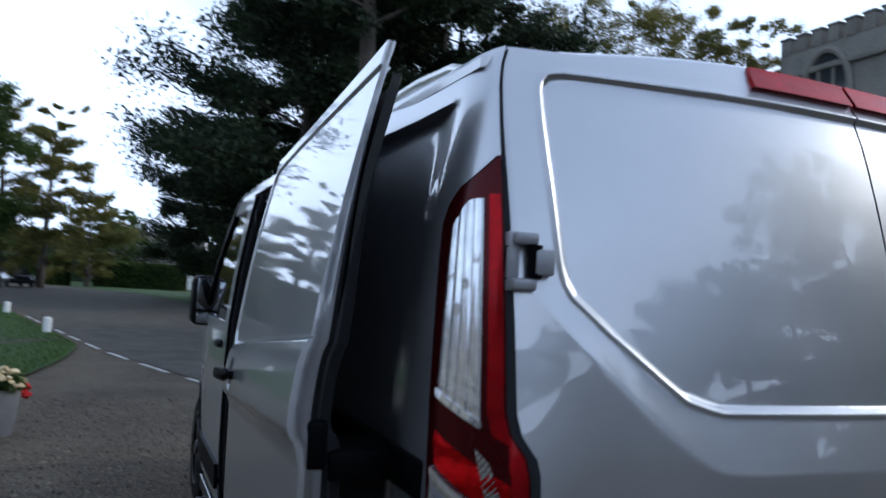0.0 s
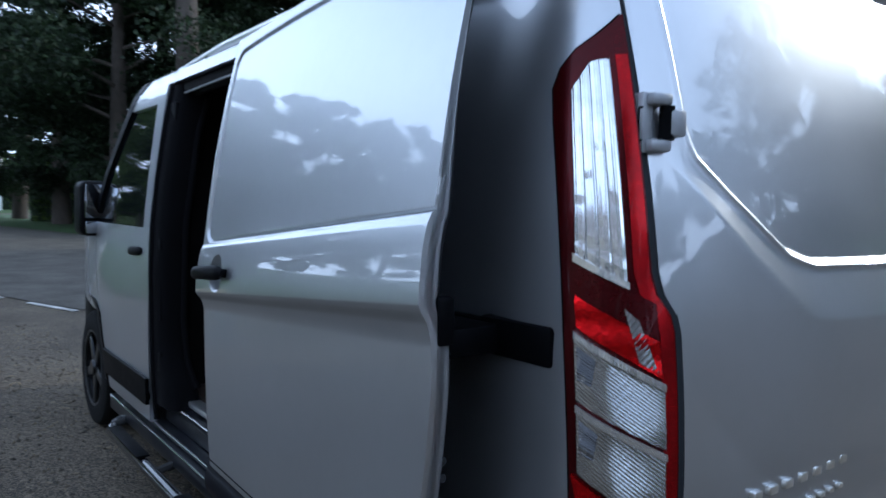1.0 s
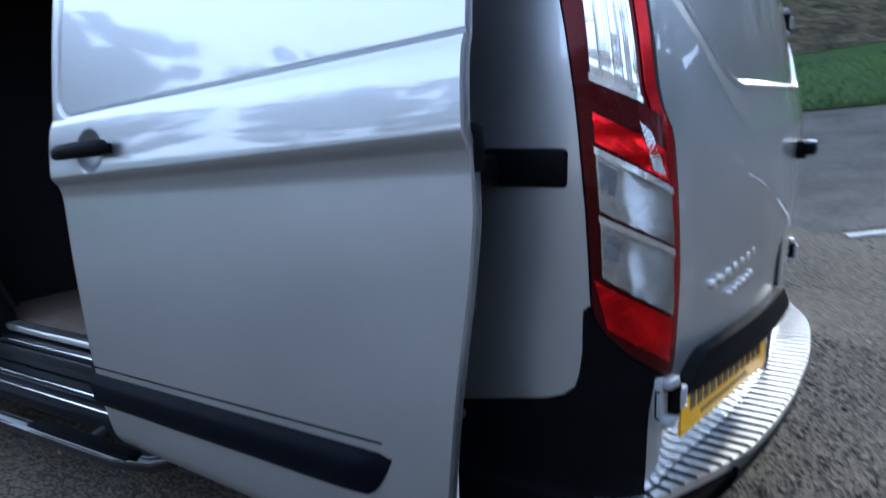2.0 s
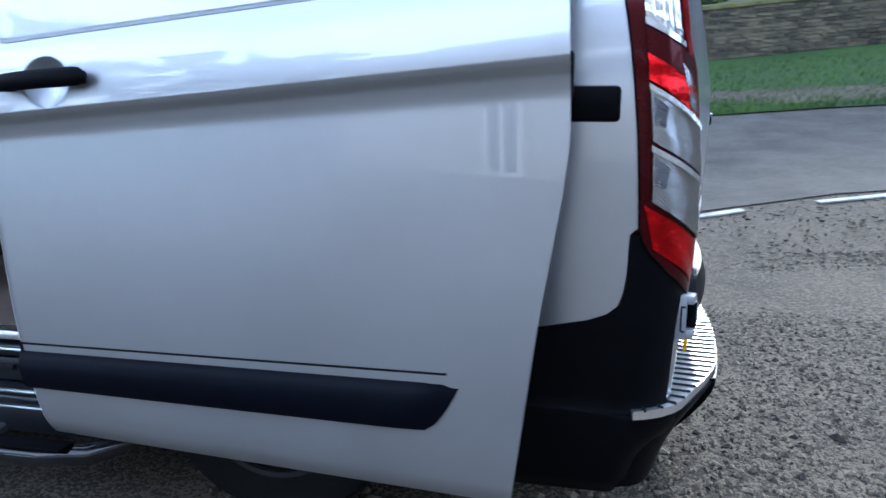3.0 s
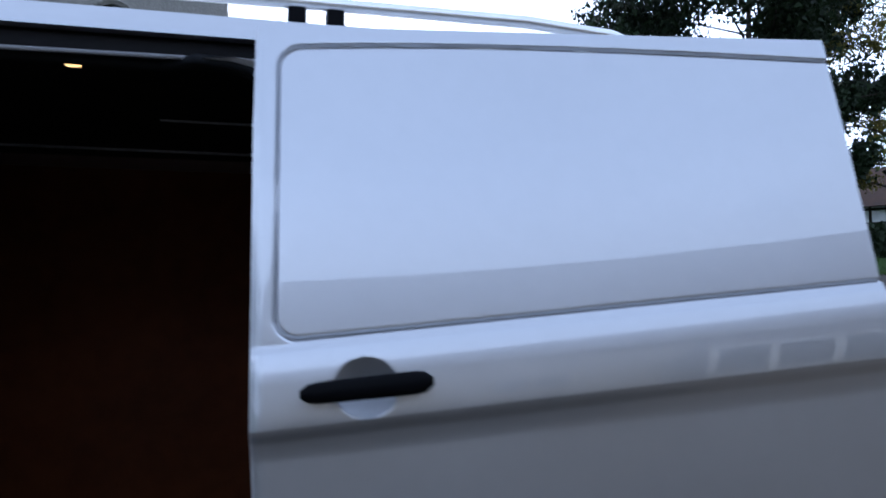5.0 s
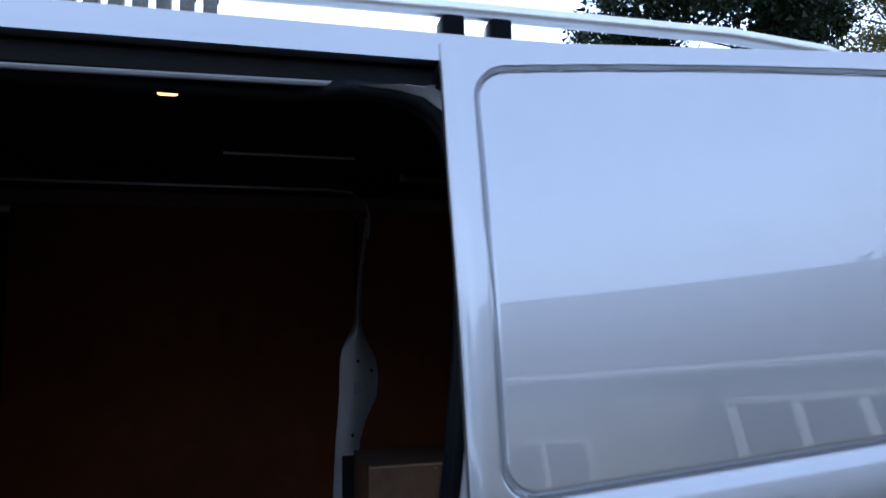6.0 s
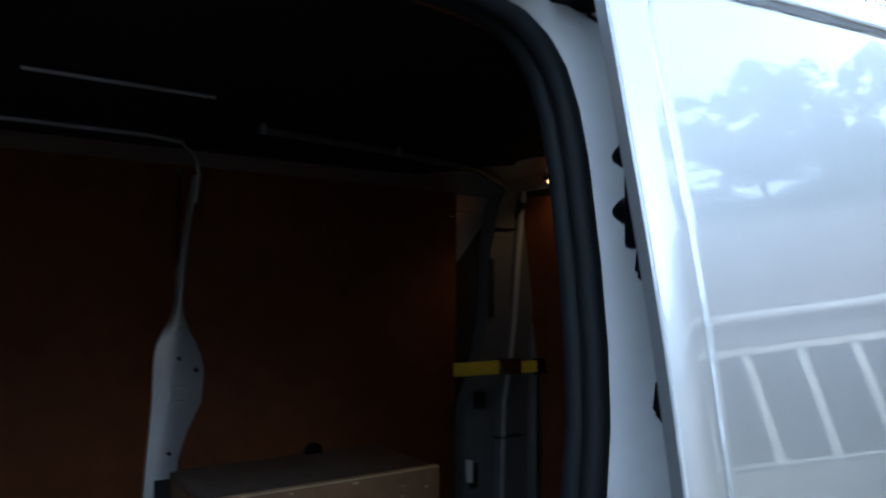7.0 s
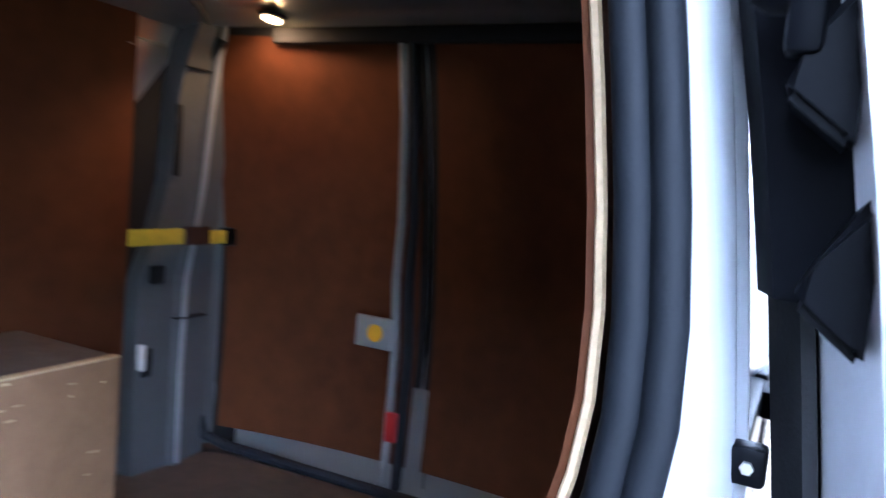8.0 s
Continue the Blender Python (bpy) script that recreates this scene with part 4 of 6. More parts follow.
for v in [i / 3 for i in range(0, 52)]:
    grid.append([(sd_point(a, v) + Vector((0, dy, 0)), sd_point(a, v) + Vector((-0.004, dy, 0))) for a, dy in ((0.9995, -0.008), (0.9985, -0.013), (0.994, -0.015), (0.975, -0.016), (0.970, -0.021), (0.925, -0.026))])
shell("front_return", grid, JAMB_LIT, sdoor, "folded silver front edge")
grid = []
for v in [13.2 + 0.1 * i for i in range(18)]:
    grid.append([(sd_point(a, v) + Vector((0, dy, 0)), sd_point(a, v) + Vector((0, dy + 0.005, 0))) for a, dy in ((0.78, -0.070), (0.82, -0.092), (0.905, -0.092), (0.925, -0.080), (0.935, -0.024))])
shell("lock_panel", grid, PLASTIC, sdoor, "black lock panel")
grid = []
for v in [i / 5 for i in range(8, 81)]:
    line = []
    for a in (0.045, 0.06, 0.3, 0.6, 0.84, 0.87):
        p = sd_point(a, v)
        d = (0.095 if 0.05 < a < 0.86 else 0.070) - 0.030 * ease((p.z - 1.25) / 0.4) * (1 - a)
        line.append((p + Vector((0, -d, 0)), p + Vector((0, -0.060, 0))))
    grid.append(line)
shell("door_trim", grid, TRIM_SHADE, sdoor, "dark inner door lining")
for v0, zz in ((13.7, 1.478), (13.2, 1.362)):
    y = sd_point(0.97, v0).y - 0.046
    z = zz
    bm = bmesh.new()
    vv = [bm.verts.new(q) for q in ((1.574, y + 0.018, z - 0.02), (1.515, y + 0.018, z - 0.02), (1.574, y - 0.022, z + 0.012), (1.515, y - 0.022, z + 0.012), (1.574, y + 0.018, z + 0.085), (1.515, y + 0.018, z + 0.085), (1.574, y - 0.012, z + 0.035), (1.515, y - 0.012, z + 0.035))]
    for q in ((0, 1, 3, 2), (4, 6, 7, 5), (0, 4, 5, 1), (2, 3, 7, 6), (0, 2, 6, 4), (1, 5, 7, 3)):
        bm.faces.new([vv[k] for k in q])
    bmesh.ops.bevel(bm, geom=list(bm.edges), offset=0.006, segments=2, affect="EDGES")
    bm_part("door_stop", bm, PLASTIC, sdoor, "black wedge stop")
yl = sd_point(0.97, 14.2).y
for z in (1.595, 1.545):
    tube("lock_pin", [(1.565, yl - 0.03, z), (1.565, yl - 0.06, z), (1.565, yl - 0.07, z)], [0.012, 0.012, 0.006], PLASTIC, sdoor, "", 10)
box("lock_plate", (1.555, yl - 0.05, 1.51), (1.58, yl - 0.03, 1.63), PLASTIC, sdoor, "black lock", 0.005)
for z, x in ((0.86, 0.352), (0.83, 0.352), (0.62, 0.38)):
    tube("return_hole", [(x, 1.075, z), (x - 0.012, 1.075, z)], 0.008, TRIM_SHADE, sdoor, "", 10)
box("latch", (0.312, 1.074, 1.065), (0.345, 1.112, 1.15), PLASTIC, sdoor, "black latch", 0.008)
box("sticker", (0.388, 1.068, 0.44), (0.392, 1.092, 0.52), WHITE, sdoor, "white warning sticker", 0.001)
# black side moulding on the door


grid = []
for k in range(9):
    t = k / 8
    line = []
    for i in range(31):
        s = i / 30
        a = lerp(lerp(0.165, 0.105, t ** 0.6), 0.998, s)
        zf, zr = lerp(0.408, 0.508, t), lerp(0.418, 0.537, t)
        z = lerp(zr, zf, a)
        x = lerp(table(S_REAR, z), table(S_FRONT, z), a)
        bulge = 0.016 * math.sin(math.pi * min(1, t * 1.15 + 0.05)) ** 0.5 * min(1, s * 14 + 0.15)
        y = sd_point(a, 2.5).y + 0.001 + bulge * (1.0 if t < 0.72 else 1.0 - (t - 0.72) * 2.2)
        line.append((Vector((x, y, z)), Vector((x, sd_point(a, 2.5).y - 0.006, z))))
    grid.append(line)
shell("side_moulding", grid, MOULD, sdoor, "glossy blue-black side moulding")
tube("moulding_gap", [q[0] + Vector((0, 0.001, 0.004)) for q in grid[-1][1:]], 0.0028, PLASTIC, sdoor, "", 6)


def pull_handle(parent, c, tilt=5.0, length=0.235, out=0.034, lean=6.5, cup=False):
    """A black bar handle over a round finger recess."""
    h = part("door_handle", None, parent, "black bar door handle")
    h.location = c
    h.rotation_euler = (radians(lean), radians(tilt), 0)
    bm = bmesh.new()
    n, k = 16, 12
    for i in range(n + 1):
        t = i / n
        x = lerp(-length / 2, length / 2, t)
        e = min(1, (1 - abs(2 * t - 1) ** 8))
        rz = (0.0185 + 0.0025 * (1 - t)) * (0.35 + 0.65 * math.sqrt(max(0, e)))
        ry = 0.011 * (0.4 + 0.6 * math.sqrt(max(0, e)))
        for j in range(k):
            a = 2 * math.pi * j / k
            bm.verts.new((x, out + ry * math.cos(a) - 0.012 * abs(2 * t - 1) ** 2, rz * math.sin(a)))
    bm.verts.ensure_lookup_table()
    for i in range(n):
        for j in range(k):
            bm.faces.new([bm.verts[q] for q in (i * k + j, i * k + (j + 1) % k, (i + 1) * k + (j + 1) % k, (i + 1) * k + j)])
    bm.faces.new([bm.verts[j] for j in range(k)])
    bm.faces.new([bm.verts[n * k + j] for j in range(k)])
    bm_part("grip", bm, PLASTIC, h, "black grip", 50)
    for sx in (-length / 2 + 0.03, length / 2 - 0.03):
        box("handle_post", (sx - 0.015, -0.01, -0.012), (sx + 0.015, out, 0.012), PLASTIC, h, bevel=0.004)
    if not cup:
        return h
    # the finger cup: a shallow dish let into the skin, with a raised lip
    bm = bmesh.new()
    rings = []
    for r, y in ((0.056, 0.002), (0.053, 0.0085), (0.049, 0.0075), (0.040, 0.0055), (0.020, 0.0045)):
        rings.append([bm.verts.new((r * math.cos(2 * math.pi * j / 32), y, r * 0.93 * math.sin(2 * math.pi * j / 32))) for j in range(32)])
    for a, b in zip(rings, rings[1:]):
        for j in range(32):
            bm.faces.new((a[j], a[(j + 1) % 32], b[(j + 1) % 32], b[j]))
    bm.faces.new(rings[-1])
    bm_part("finger_cup", bm, PAINT_IN, h, "silver finger cup", 60)
    return h


hp = sd_point(0.845, 10.1)
pull_handle(van, (1.402, hp.y + 0.005, 1.098), 4.5)

# ---- roof, front and sills ----
grid = []
for i in range(41):
    line = []
    for j in range(31):
        y = (j / 15 - 1) * 0.835
        x = lerp(roof_start(y), 3.30, (i / 40) ** 1.3)
        rib = 0.005 * (1 if abs(y) < 0.62 and x > 0.45 and j % 3 == 0 else 0)
        z = roof_z(x, y) + rib
        line.append((Vector((x, y, z)), Vector((x, y, z - 0.02))))
    grid.append(line)
shell("roof", grid, PAINT, van, "silver ribbed roof")
for s in (1, -1):
    g = lambda u, z, d=0.0, s=s: skin(u * s, z, d)
    # side header above the opening, front to rear
    ribbon("roof_side", [(1.805, u_at(1.42, 1.8), u_at(3.05, 1.8)), (1.86, u_at(1.42, 1.85), u_at(2.95, 1.85))], PAINT, van, "", 0.0, 0.03, 20, 0.01, f=g)
    ribbon("roof_side", [(1.83, 0.838, u_at(1.44, 1.85)), (1.862, 0.838, u_at(1.44, 1.87))], PAINT, van, "", -0.002, 0.03, 20, 0.01, f=g)
    # B post and front door frame
    ribbon("front_door", [(0.33, u_at(2.66, 0.4), u_at(3.42, 0.4)), (0.55, u_at(2.635, 0.5), u_at(3.50, 0.5)), (0.8, u_at(2.62, 0.8), u_at(3.62, 0.8)), (1.0, u_at(2.61, 1), u_at(3.70, 1)), (1.185, u_at(2.61, 1.2), u_at(3.72, 1.2))], PAINT, van, "silver front door", 0.0, 0.03, 24, 0.03, f=g)
    ribbon("front_door_window", [(1.185, u_at(2.70, 1.2), u_at(3.70, 1.2)), (1.45, u_at(2.71, 1.45), u_at(3.46, 1.45)), (1.66, u_at(2.73, 1.66), u_at(3.24, 1.66)), (1.73, u_at(2.76, 1.73), u_at(3.15, 1.73))], GLASS, van, "dark tinted side window", -0.012, 0.006, 16, 0.03, f=g)
    ribbon("window_frame", [(1.185, u_at(2.61, 1.2), u_at(2.70, 1.2)), (1.66, u_at(2.62, 1.66), u_at(2.73, 1.66)), (1.805, u_at(2.63, 1.8), u_at(2.76, 1.8))], PAINT, van, "", 0.0, 0.03, 6, 0.03, f=g)
    ribbon("window_frame", [(1.73, u_at(2.75, 1.73), u_at(3.16, 1.73)), (1.805, u_at(2.75, 1.8), u_at(3.10, 1.8))], PAINT, van, "", 0.0, 0.03, 6, 0.03, f=g)
    ribbon("windscreen_post", [(1.185, u_at(3.70, 1.2), u_at(3.80, 1.2)), (1.45, u_at(3.46, 1.45), u_at(3.55, 1.45)), (1.66, u_at(3.24, 1.66), u_at(3.33, 1.66)), (1.805, u_at(3.09, 1.8), u_at(3.18, 1.8)), (1.86, u_at(3.0, 1.86), u_at(3.1, 1.86))], PLASTIC, van, "", 0.003, 0.04, 4, 0.03, f=g)
    # front wing with its wheel arch
    ribbon("front_wing", [(0.70, u_at(3.59, .7), u_at(4.40, .7)), (0.76, u_at(3.62, .76), u_at(4.55, .7)), (0.80, u_at(3.63, .8), u_at(4.58, .7)), (1.0, u_at(3.71, 1), u_at(4.52, 1)), (1.15, u_at(3.73, 1.15), u_at(4.30, 1.1))], PAINT, van, "silver front wing", 0.0, 0.03, 20, 0.03, f=g)
    ribbon("wheel_arch_lip", [(0.36, u_at(3.45, .36), u_at(3.50, .36)), (0.6, u_at(3.52, .6), u_at(3.57, .6)), (0.70, u_at(3.58, .7), u_at(3.65, .7)), (0.745, u_at(3.66, .74), u_at(3.80, .7)), (0.76, u_at(3.74, .74), u_at(4.1, .7))], PLASTIC, van, "black wheel arch lip", 0.006, 0.03, 5, 0.03, f=g)
    # sill below the opening and the doors
    ribbon("sill", [(0.24, u_at(0.95, .3), u_at(3.44, .3)), (0.30, u_at(0.95, .3), u_at(3.44, .3)), (0.33, u_at(0.95, .3), u_at(3.43, .3))], PAINT, van, "silver sill", -0.03, 0.06, 30, 0.02, f=g)
    ribbon("front_moulding", [(0.41, u_at(2.66, .4), u_at(3.42, .4)), (0.44, u_at(2.65, .4), u_at(3.45, .4)), (0.53, u_at(2.64, .5), u_at(3.47, .5))], PLASTIC, van, "black plastic side moulding", 0.016, 0.02, 20, 0.03, f=g)
# fixed panel closing the far side
ribbon("side_panel", [(0.30, u_at(1.38, .3), u_at(2.655, .3)), (0.55, u_at(1.38, .5), u_at(2.630, .5)), (0.8, u_at(1.38, .8), u_at(2.615, .8)), (1.2, u_at(1.38, 1.2), u_at(2.605, 1.2)), (1.66, u_at(1.38, 1.66), u_at(2.615, 1.66)), (1.803, u_at(1.38, 1.8), u_at(2.625, 1.8))], PAINT, van, "silver fixed side panel", 0.0, 0.02, 24, 0.03, f=lambda u, z, d=0.0: skin(-u, z, d))
# windscreen and bonnet
grid = [[(Vector((lerp(3.08, 3.80, i / 8) + 0.14 * (1 - (j / 5 - 1) ** 2), (j / 5 - 1) * lerp(0.74, 0.80, i / 8), lerp(1.86, 1.17, i / 8))), Vector((lerp(3.08, 3.80, i / 8) + 0.14 * (1 - (j / 5 - 1) ** 2), (j / 5 - 1) * lerp(0.74, 0.80, i / 8), lerp(1.845, 1.15, i / 8)))) for j in range(11)] for i in range(9)]
shell("windscreen", grid, GLASS, van, "dark windscreen")
grid = [[(Vector((lerp(3.80, 4.75, i / 8), (j / 5 - 1) * lerp(0.84, 0.70, (i / 8) ** 2), lerp(1.17, 0.90, (i / 8) ** 1.5) + 0.05 * (1 - (j / 5 - 1) ** 2))), Vector((lerp(3.80, 4.7, i / 8), (j / 5 - 1) * lerp(0.82, 0.68, (i / 8) ** 2), lerp(1.14, 0.87, (i / 8) ** 1.5)))) for j in range(11)] for i in range(9)]
shell("bonnet", grid, PAINT, van, "silver bonnet")
box("front_bumper", (4.45, -0.78, 0.28), (4.85, 0.78, 0.92), PLASTIC, van, "black front bumper", 0.08)
box("chassis", (0.35, -0.70, 0.22), (4.5, 0.70, 0.40), UNDER, van, "dark underbody", 0.03)

# front door handle, mirror
pull_handle(van, (2.80, 0.938, 1.075), 2.0, 0.2, 0.03, cup=True)
mir = part("wing_mirror", None, van, "black wing mirror with two glasses")
bm = bmesh.new()
add_box(bm, (3.66, 0.845, 1.105), (3.86, 1.018, 1.405), 0.045, 4)
bm_part("mirror_shell", bm, PLASTIC, mir, "black shell", 60)
box("mirror_arm", (3.68, 0.80, 1.14), (3.78, 0.89, 1.25), PLASTIC, mir, "", 0.02)
MT = Matrix.Translation((3.66, 0.945, 1.25)) @ Matrix.Rotation(radians(16), 4, "Z") @ Matrix.Rotation(radians(-1), 4, "Y")
box("mirror_glass", (-0.012, -0.055, -0.045), (-0.004, 0.055, 0.135), MIRROR, mir, "main mirror glass", 0.002, MT)
box("mirror_glass", (-0.012, -0.052, -0.128), (-0.004, 0.052, -0.065), MIRROR, mir, "wide-angle mirror glass", 0.002, MT)
for s in (-1,):
    bm = bmesh.new()
    add_box(bm, (3.66, -1.018, 1.105), (3.86, -0.872, 1.405), 0.045, 4)
    bm_part("wing_mirror", bm, GLOSSB, van, "black wing mirror", 60)


def wheel(x, y, r=0.335, w=0.22, side=1):
    wh = part("wheel", None, van, "five-spoke alloy wheel")
    wh.location = (x, y, r)
    prof = [(0.60, -.5), (0.66, -.5), (0.86, -.5), (0.95, -.46), (0.99, -.36), (1.0, -.2), (1.0, .2), (0.99, .36), (0.95, .46), (0.86, .5), (0.66, .5), (0.60, .47), (0.60, -.47)]
    v, f, n = [], [], 40
    for i in range(n):
        a = 2 * math.pi * i / n
        for q, t in prof:
            v.append((q * r * math.cos(a), t * w, q * r * math.sin(a)))
    k = len(prof)
    for i in range(n):
        for j in range(k - 1):
            f.append((i * k + j, i * k + j + 1, ((i + 1) % n) * k + j + 1, ((i + 1) % n) * k + j))
    part("tyre", as_mesh("tyre", v, f, TYRE), wh)
    v, f = [], []
    prof = [(0.655, .5), (0.62, .49), (0.60, .40), (0.58, 0.0), (0.58, -.4)]
    for i in range(n):
        a = 2 * math.pi * i / n
        for q, t in prof:
            v.append((q * r * math.cos(a), t * w * side, q * r * math.sin(a)))
    k = len(prof)
    for i in range(n):
        for j in range(k - 1):
            f.append((i * k + j, i * k + j + 1, ((i + 1) % n) * k + j + 1, ((i + 1) % n) * k + j))
    part("rim_ring", as_mesh("rim_ring", v, f, ALLOY), wh)
    for i in range(5):
        bm = bmesh.new()
        add_box(bm, (0.03, 0.36 * w if side > 0 else -0.46 * w, -0.028), (0.61 * r, 0.46 * w if side > 0 else -0.36 * w, 0.028), 0.008, 2, Matrix.Rotation(2 * math.pi * i / 5 + 0.3, 4, "Y"))
        bm_part("spoke", bm, ALLOY, wh)
    bm = bmesh.new()
    bmesh.ops.create_cone(bm, cap_ends=True, segments=20, radius1=0.05, radius2=0.04, depth=0.03, matrix=Matrix.Translation((0, 0.45 * w * side, 0)) @ Matrix.Rotation(radians(-90 * side), 4, "X"))
    bm_part("hub_cap", bm, ALLOY, wh)
    bm = bmesh.new()
    bmesh.ops.create_cone(bm, cap_ends=True, segments=28, radius1=0.15, radius2=0.15, depth=0.02, matrix=Matrix.Rotation(radians(90), 4, "X"))
    bm_part("brake_disc", bm, UNDER, wh)
    return wh


for xx in (1.05, 3.92):
    for s in (1, -1):
        wheel(xx, (0.80 if xx > 2 else 0.70) * s, side=s)

# chrome side tube under the sill
for s in (1, -1):
    tube("side_tube", [(1.40, 0.88 * s, 0.215), (1.47, 0.965 * s, 0.205), (1.58, 0.995 * s, 0.203), (2.2, 1.0 * s, 0.203), (3.05, 1.0 * s, 0.203), (3.15, 0.96 * s, 0.21), (3.20, 0.86 * s, 0.22)], 0.027, GLOSSB, van, "black side tube", 14)
    for xx in (1.75, 2.35, 3.1):
        tube("tube_bracket", [(xx, 0.99 * s, 0.215), (xx, 0.80 * s, 0.26)], 0.018, UNDER, van, sides=8)
    for xa in (1.75, 2.75):
        box("tread_pad", (xa - 0.25, 0.975 * s if s > 0 else -1.03, 0.231), (xa + 0.25, 1.03 if s > 0 else -0.975, 0.240), PLASTIC, van, "black tread pad", 0.003)

# ---- load bay ----
PLY = mat("brown_ply_lining", (0.125, 0.040, 0.013), 0.65, 0, 0, 0, 1.6, 0.12, 90.0, color2=(0.058, 0.018, 0.007), detail=8.0, spec=0.15)
BOXPLY = mat("pale_ply", (0.33, 0.19, 0.095), 0.6, 0, 0, 0, 3.0, 0.2, 80.0, color2=(0.19, 0.10, 0.048), detail=8.0)
EDGEPLY = mat("raw_ply_edge", (0.58, 0.42, 0.24), 0.8, 0, 0, 0.25, 20.0)
FLOOR = mat("scuffed_load_floor", (0.20, 0.15, 0.115), 0.6, 0, 0, 0, 2.5, 0.2, 60.0, color2=(0.07, 0.055, 0.045), detail=9.0)
# black of the post seals; on the post it stands for the bay's shade
SEAL_SHADE = mat("post_seal_and_shade", (0.004, 0.004, 0.005), 0.7, 0, 0, 0.2, 6.0, 0.2, 200.0, spec=0.05)
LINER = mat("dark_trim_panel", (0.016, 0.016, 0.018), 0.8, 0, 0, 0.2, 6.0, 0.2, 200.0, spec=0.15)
STRAP = mat("yellow_strap", (0.62, 0.46, 0.02), 0.7, 0, 0, 0.15, 40.0, 0.4, 500.0)
BULB = mat("lamp_glow", (1.0, 0.55, 0.18), 0.4, emit=2.2)
REDTAG = mat("red_tag", (0.45, 0.02, 0.02), 0.5)

box("load_floor", (0.10, -0.84, 0.43), (2.72, 0.80, 0.462), FLOOR, van, "scuffed brown ply load floor", 0.002)
grid = [[(Vector((x, y, 1.907 - 0.055 * abs(y / 0.76) ** 3)), Vector((x, y, 1.914 - 0.055 * abs(y / 0.76) ** 3))) for y in [-0.76 + 0.095 * k for k in range(17)]] for x in (0.42, 0.8, 1.4, 2.0, 2.72)]
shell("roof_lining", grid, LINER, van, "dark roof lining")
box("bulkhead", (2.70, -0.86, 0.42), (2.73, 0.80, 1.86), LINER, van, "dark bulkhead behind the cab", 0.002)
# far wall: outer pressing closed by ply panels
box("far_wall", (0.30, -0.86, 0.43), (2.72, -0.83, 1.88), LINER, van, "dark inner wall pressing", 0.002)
for x0, x1, z0, z1 in ((1.498, 2.66, 0.463, 1.85), (0.50, 1.490, 0.463, 1.85)):
    bm = bmesh.new()
    add_box(bm, (x0, -0.825, z0), (x1, -0.80, z1), 0.006)
    bm_part("ply_panel", bm, PLY, van, "brown ply wall panel")
# roof rail and clips
tube("roof_rail", [(1.575, -0.215, 1.892), (1.95, -0.21, 1.892)], 0.005, PAINT_IN, van, sides=8)
for x, y in ((1.395, -0.40), (0.96, -0.455)):
    box("roof_clip", (x - 0.006, y - 0.008, 1.865), (x + 0.006, y + 0.008, 1.892), PAINT_IN, van, bevel=0.002)
# this rail takes the greyed primer, shade put into its colour
tube("roof_rail", [(0.36, -0.68, 1.835), (0.44, -0.63, 1.850), (0.60, -0.54, 1.866), (0.73, -0.51, 1.870), (1.0, -0.47, 1.878), (1.40, -0.42, 1.880)], 0.011, SHADED_IN, van, sides=8)
# window post between the panels: a narrow neck over a wide foot
POST = [(0.46, 1.47, 1.585), (0.75, 1.48, 1.58), (0.90, 1.485, 1.573), (0.98, 1.482, 1.569), (1.06, 1.458, 1.562), (1.14, 1.420, 1.557), (1.22, 1.414, 1.555), (1.27, 1.422, 1.554), (1.31, 1.437, 1.548), (1.35, 1.460, 1.530), (1.39, 1.474, 1.508), (1.43, 1.479, 1.500), (1.62, 1.466, 1.482), (1.80, 1.444, 1.458)]
grid = []
for z, a, b in POST:
    grid.append([(Vector((lerp(a, b, j / 4), -0.788 + 0.012 * math.sin(math.pi * j / 4), z)), Vector((lerp(a, b, j / 4), -0.83, z))) for j in range(5)])
post = shell("window_post", grid, PAINT_IN, van, "bare silver body post between the panels")
for x, z, w, h in ((1.525, 0.86, 0.045, 0.15),):
    box("post_hole", (x - w / 2, -0.786, z - h / 2), (x + w / 2, -0.774, z + h / 2), LINER, post, "", 0.003)
# embossed square with a raised rim
for lo, hi in (((1.466, 1.148), (1.506, 1.153)), ((1.466, 1.187), (1.506, 1.192)), ((1.464, 1.148), (1.469, 1.192)), ((1.503, 1.148), (1.508, 1.192))):
    box("post_emboss", (lo[0], -0.786, lo[1]), (hi[0], -0.770, hi[1]), PAINT_IN, post, "", 0.002)
for x, z in ((1.440, 1.235), (1.51, 1.005), (1.49, 1.27)):
    tube("post_rivet", [(x, -0.785, z), (x, -0.772, z)], 0.006, LINER, post, sides=10)
# arched bow over the post
tube("panel_edge", [(1.452, -0.785, 1.72), (1.448, -0.765, 1.80), (1.468, -0.725, 1.842), (1.53, -0.65, 1.868), (1.62, -0.625, 1.872), (2.66, -0.62, 1.873)], 0.006, PAINT_IN, van, sides=8)

# wheel box of pale ply
wb = part("wheel_box", None, van, "pale ply box over the wheel arch")
box("box_side", (0.825, -0.445, 0.462), (1.505, -0.427, 0.951), BOXPLY, wb, "pale scratched ply side", 0.002)
box("box_top", (0.825, -0.80, 0.936), (1.505, -0.447, 0.951), FLOOR, wb, "dusty ply top", 0.002)
box("box_end", (1.487, -0.80, 0.462), (1.505, -0.447, 0.934), BOXPLY, wb, "", 0.002)
box("box_end", (0.825, -0.80, 0.462), (0.843, -0.447, 0.934), BOXPLY, wb, "", 0.002)
box("box_edge", (0.827, -0.448, 0.9505), (1.503, -0.426, 0.955), EDGEPLY, wb, "raw ply edge", 0.001)
rs = random.Random(12)
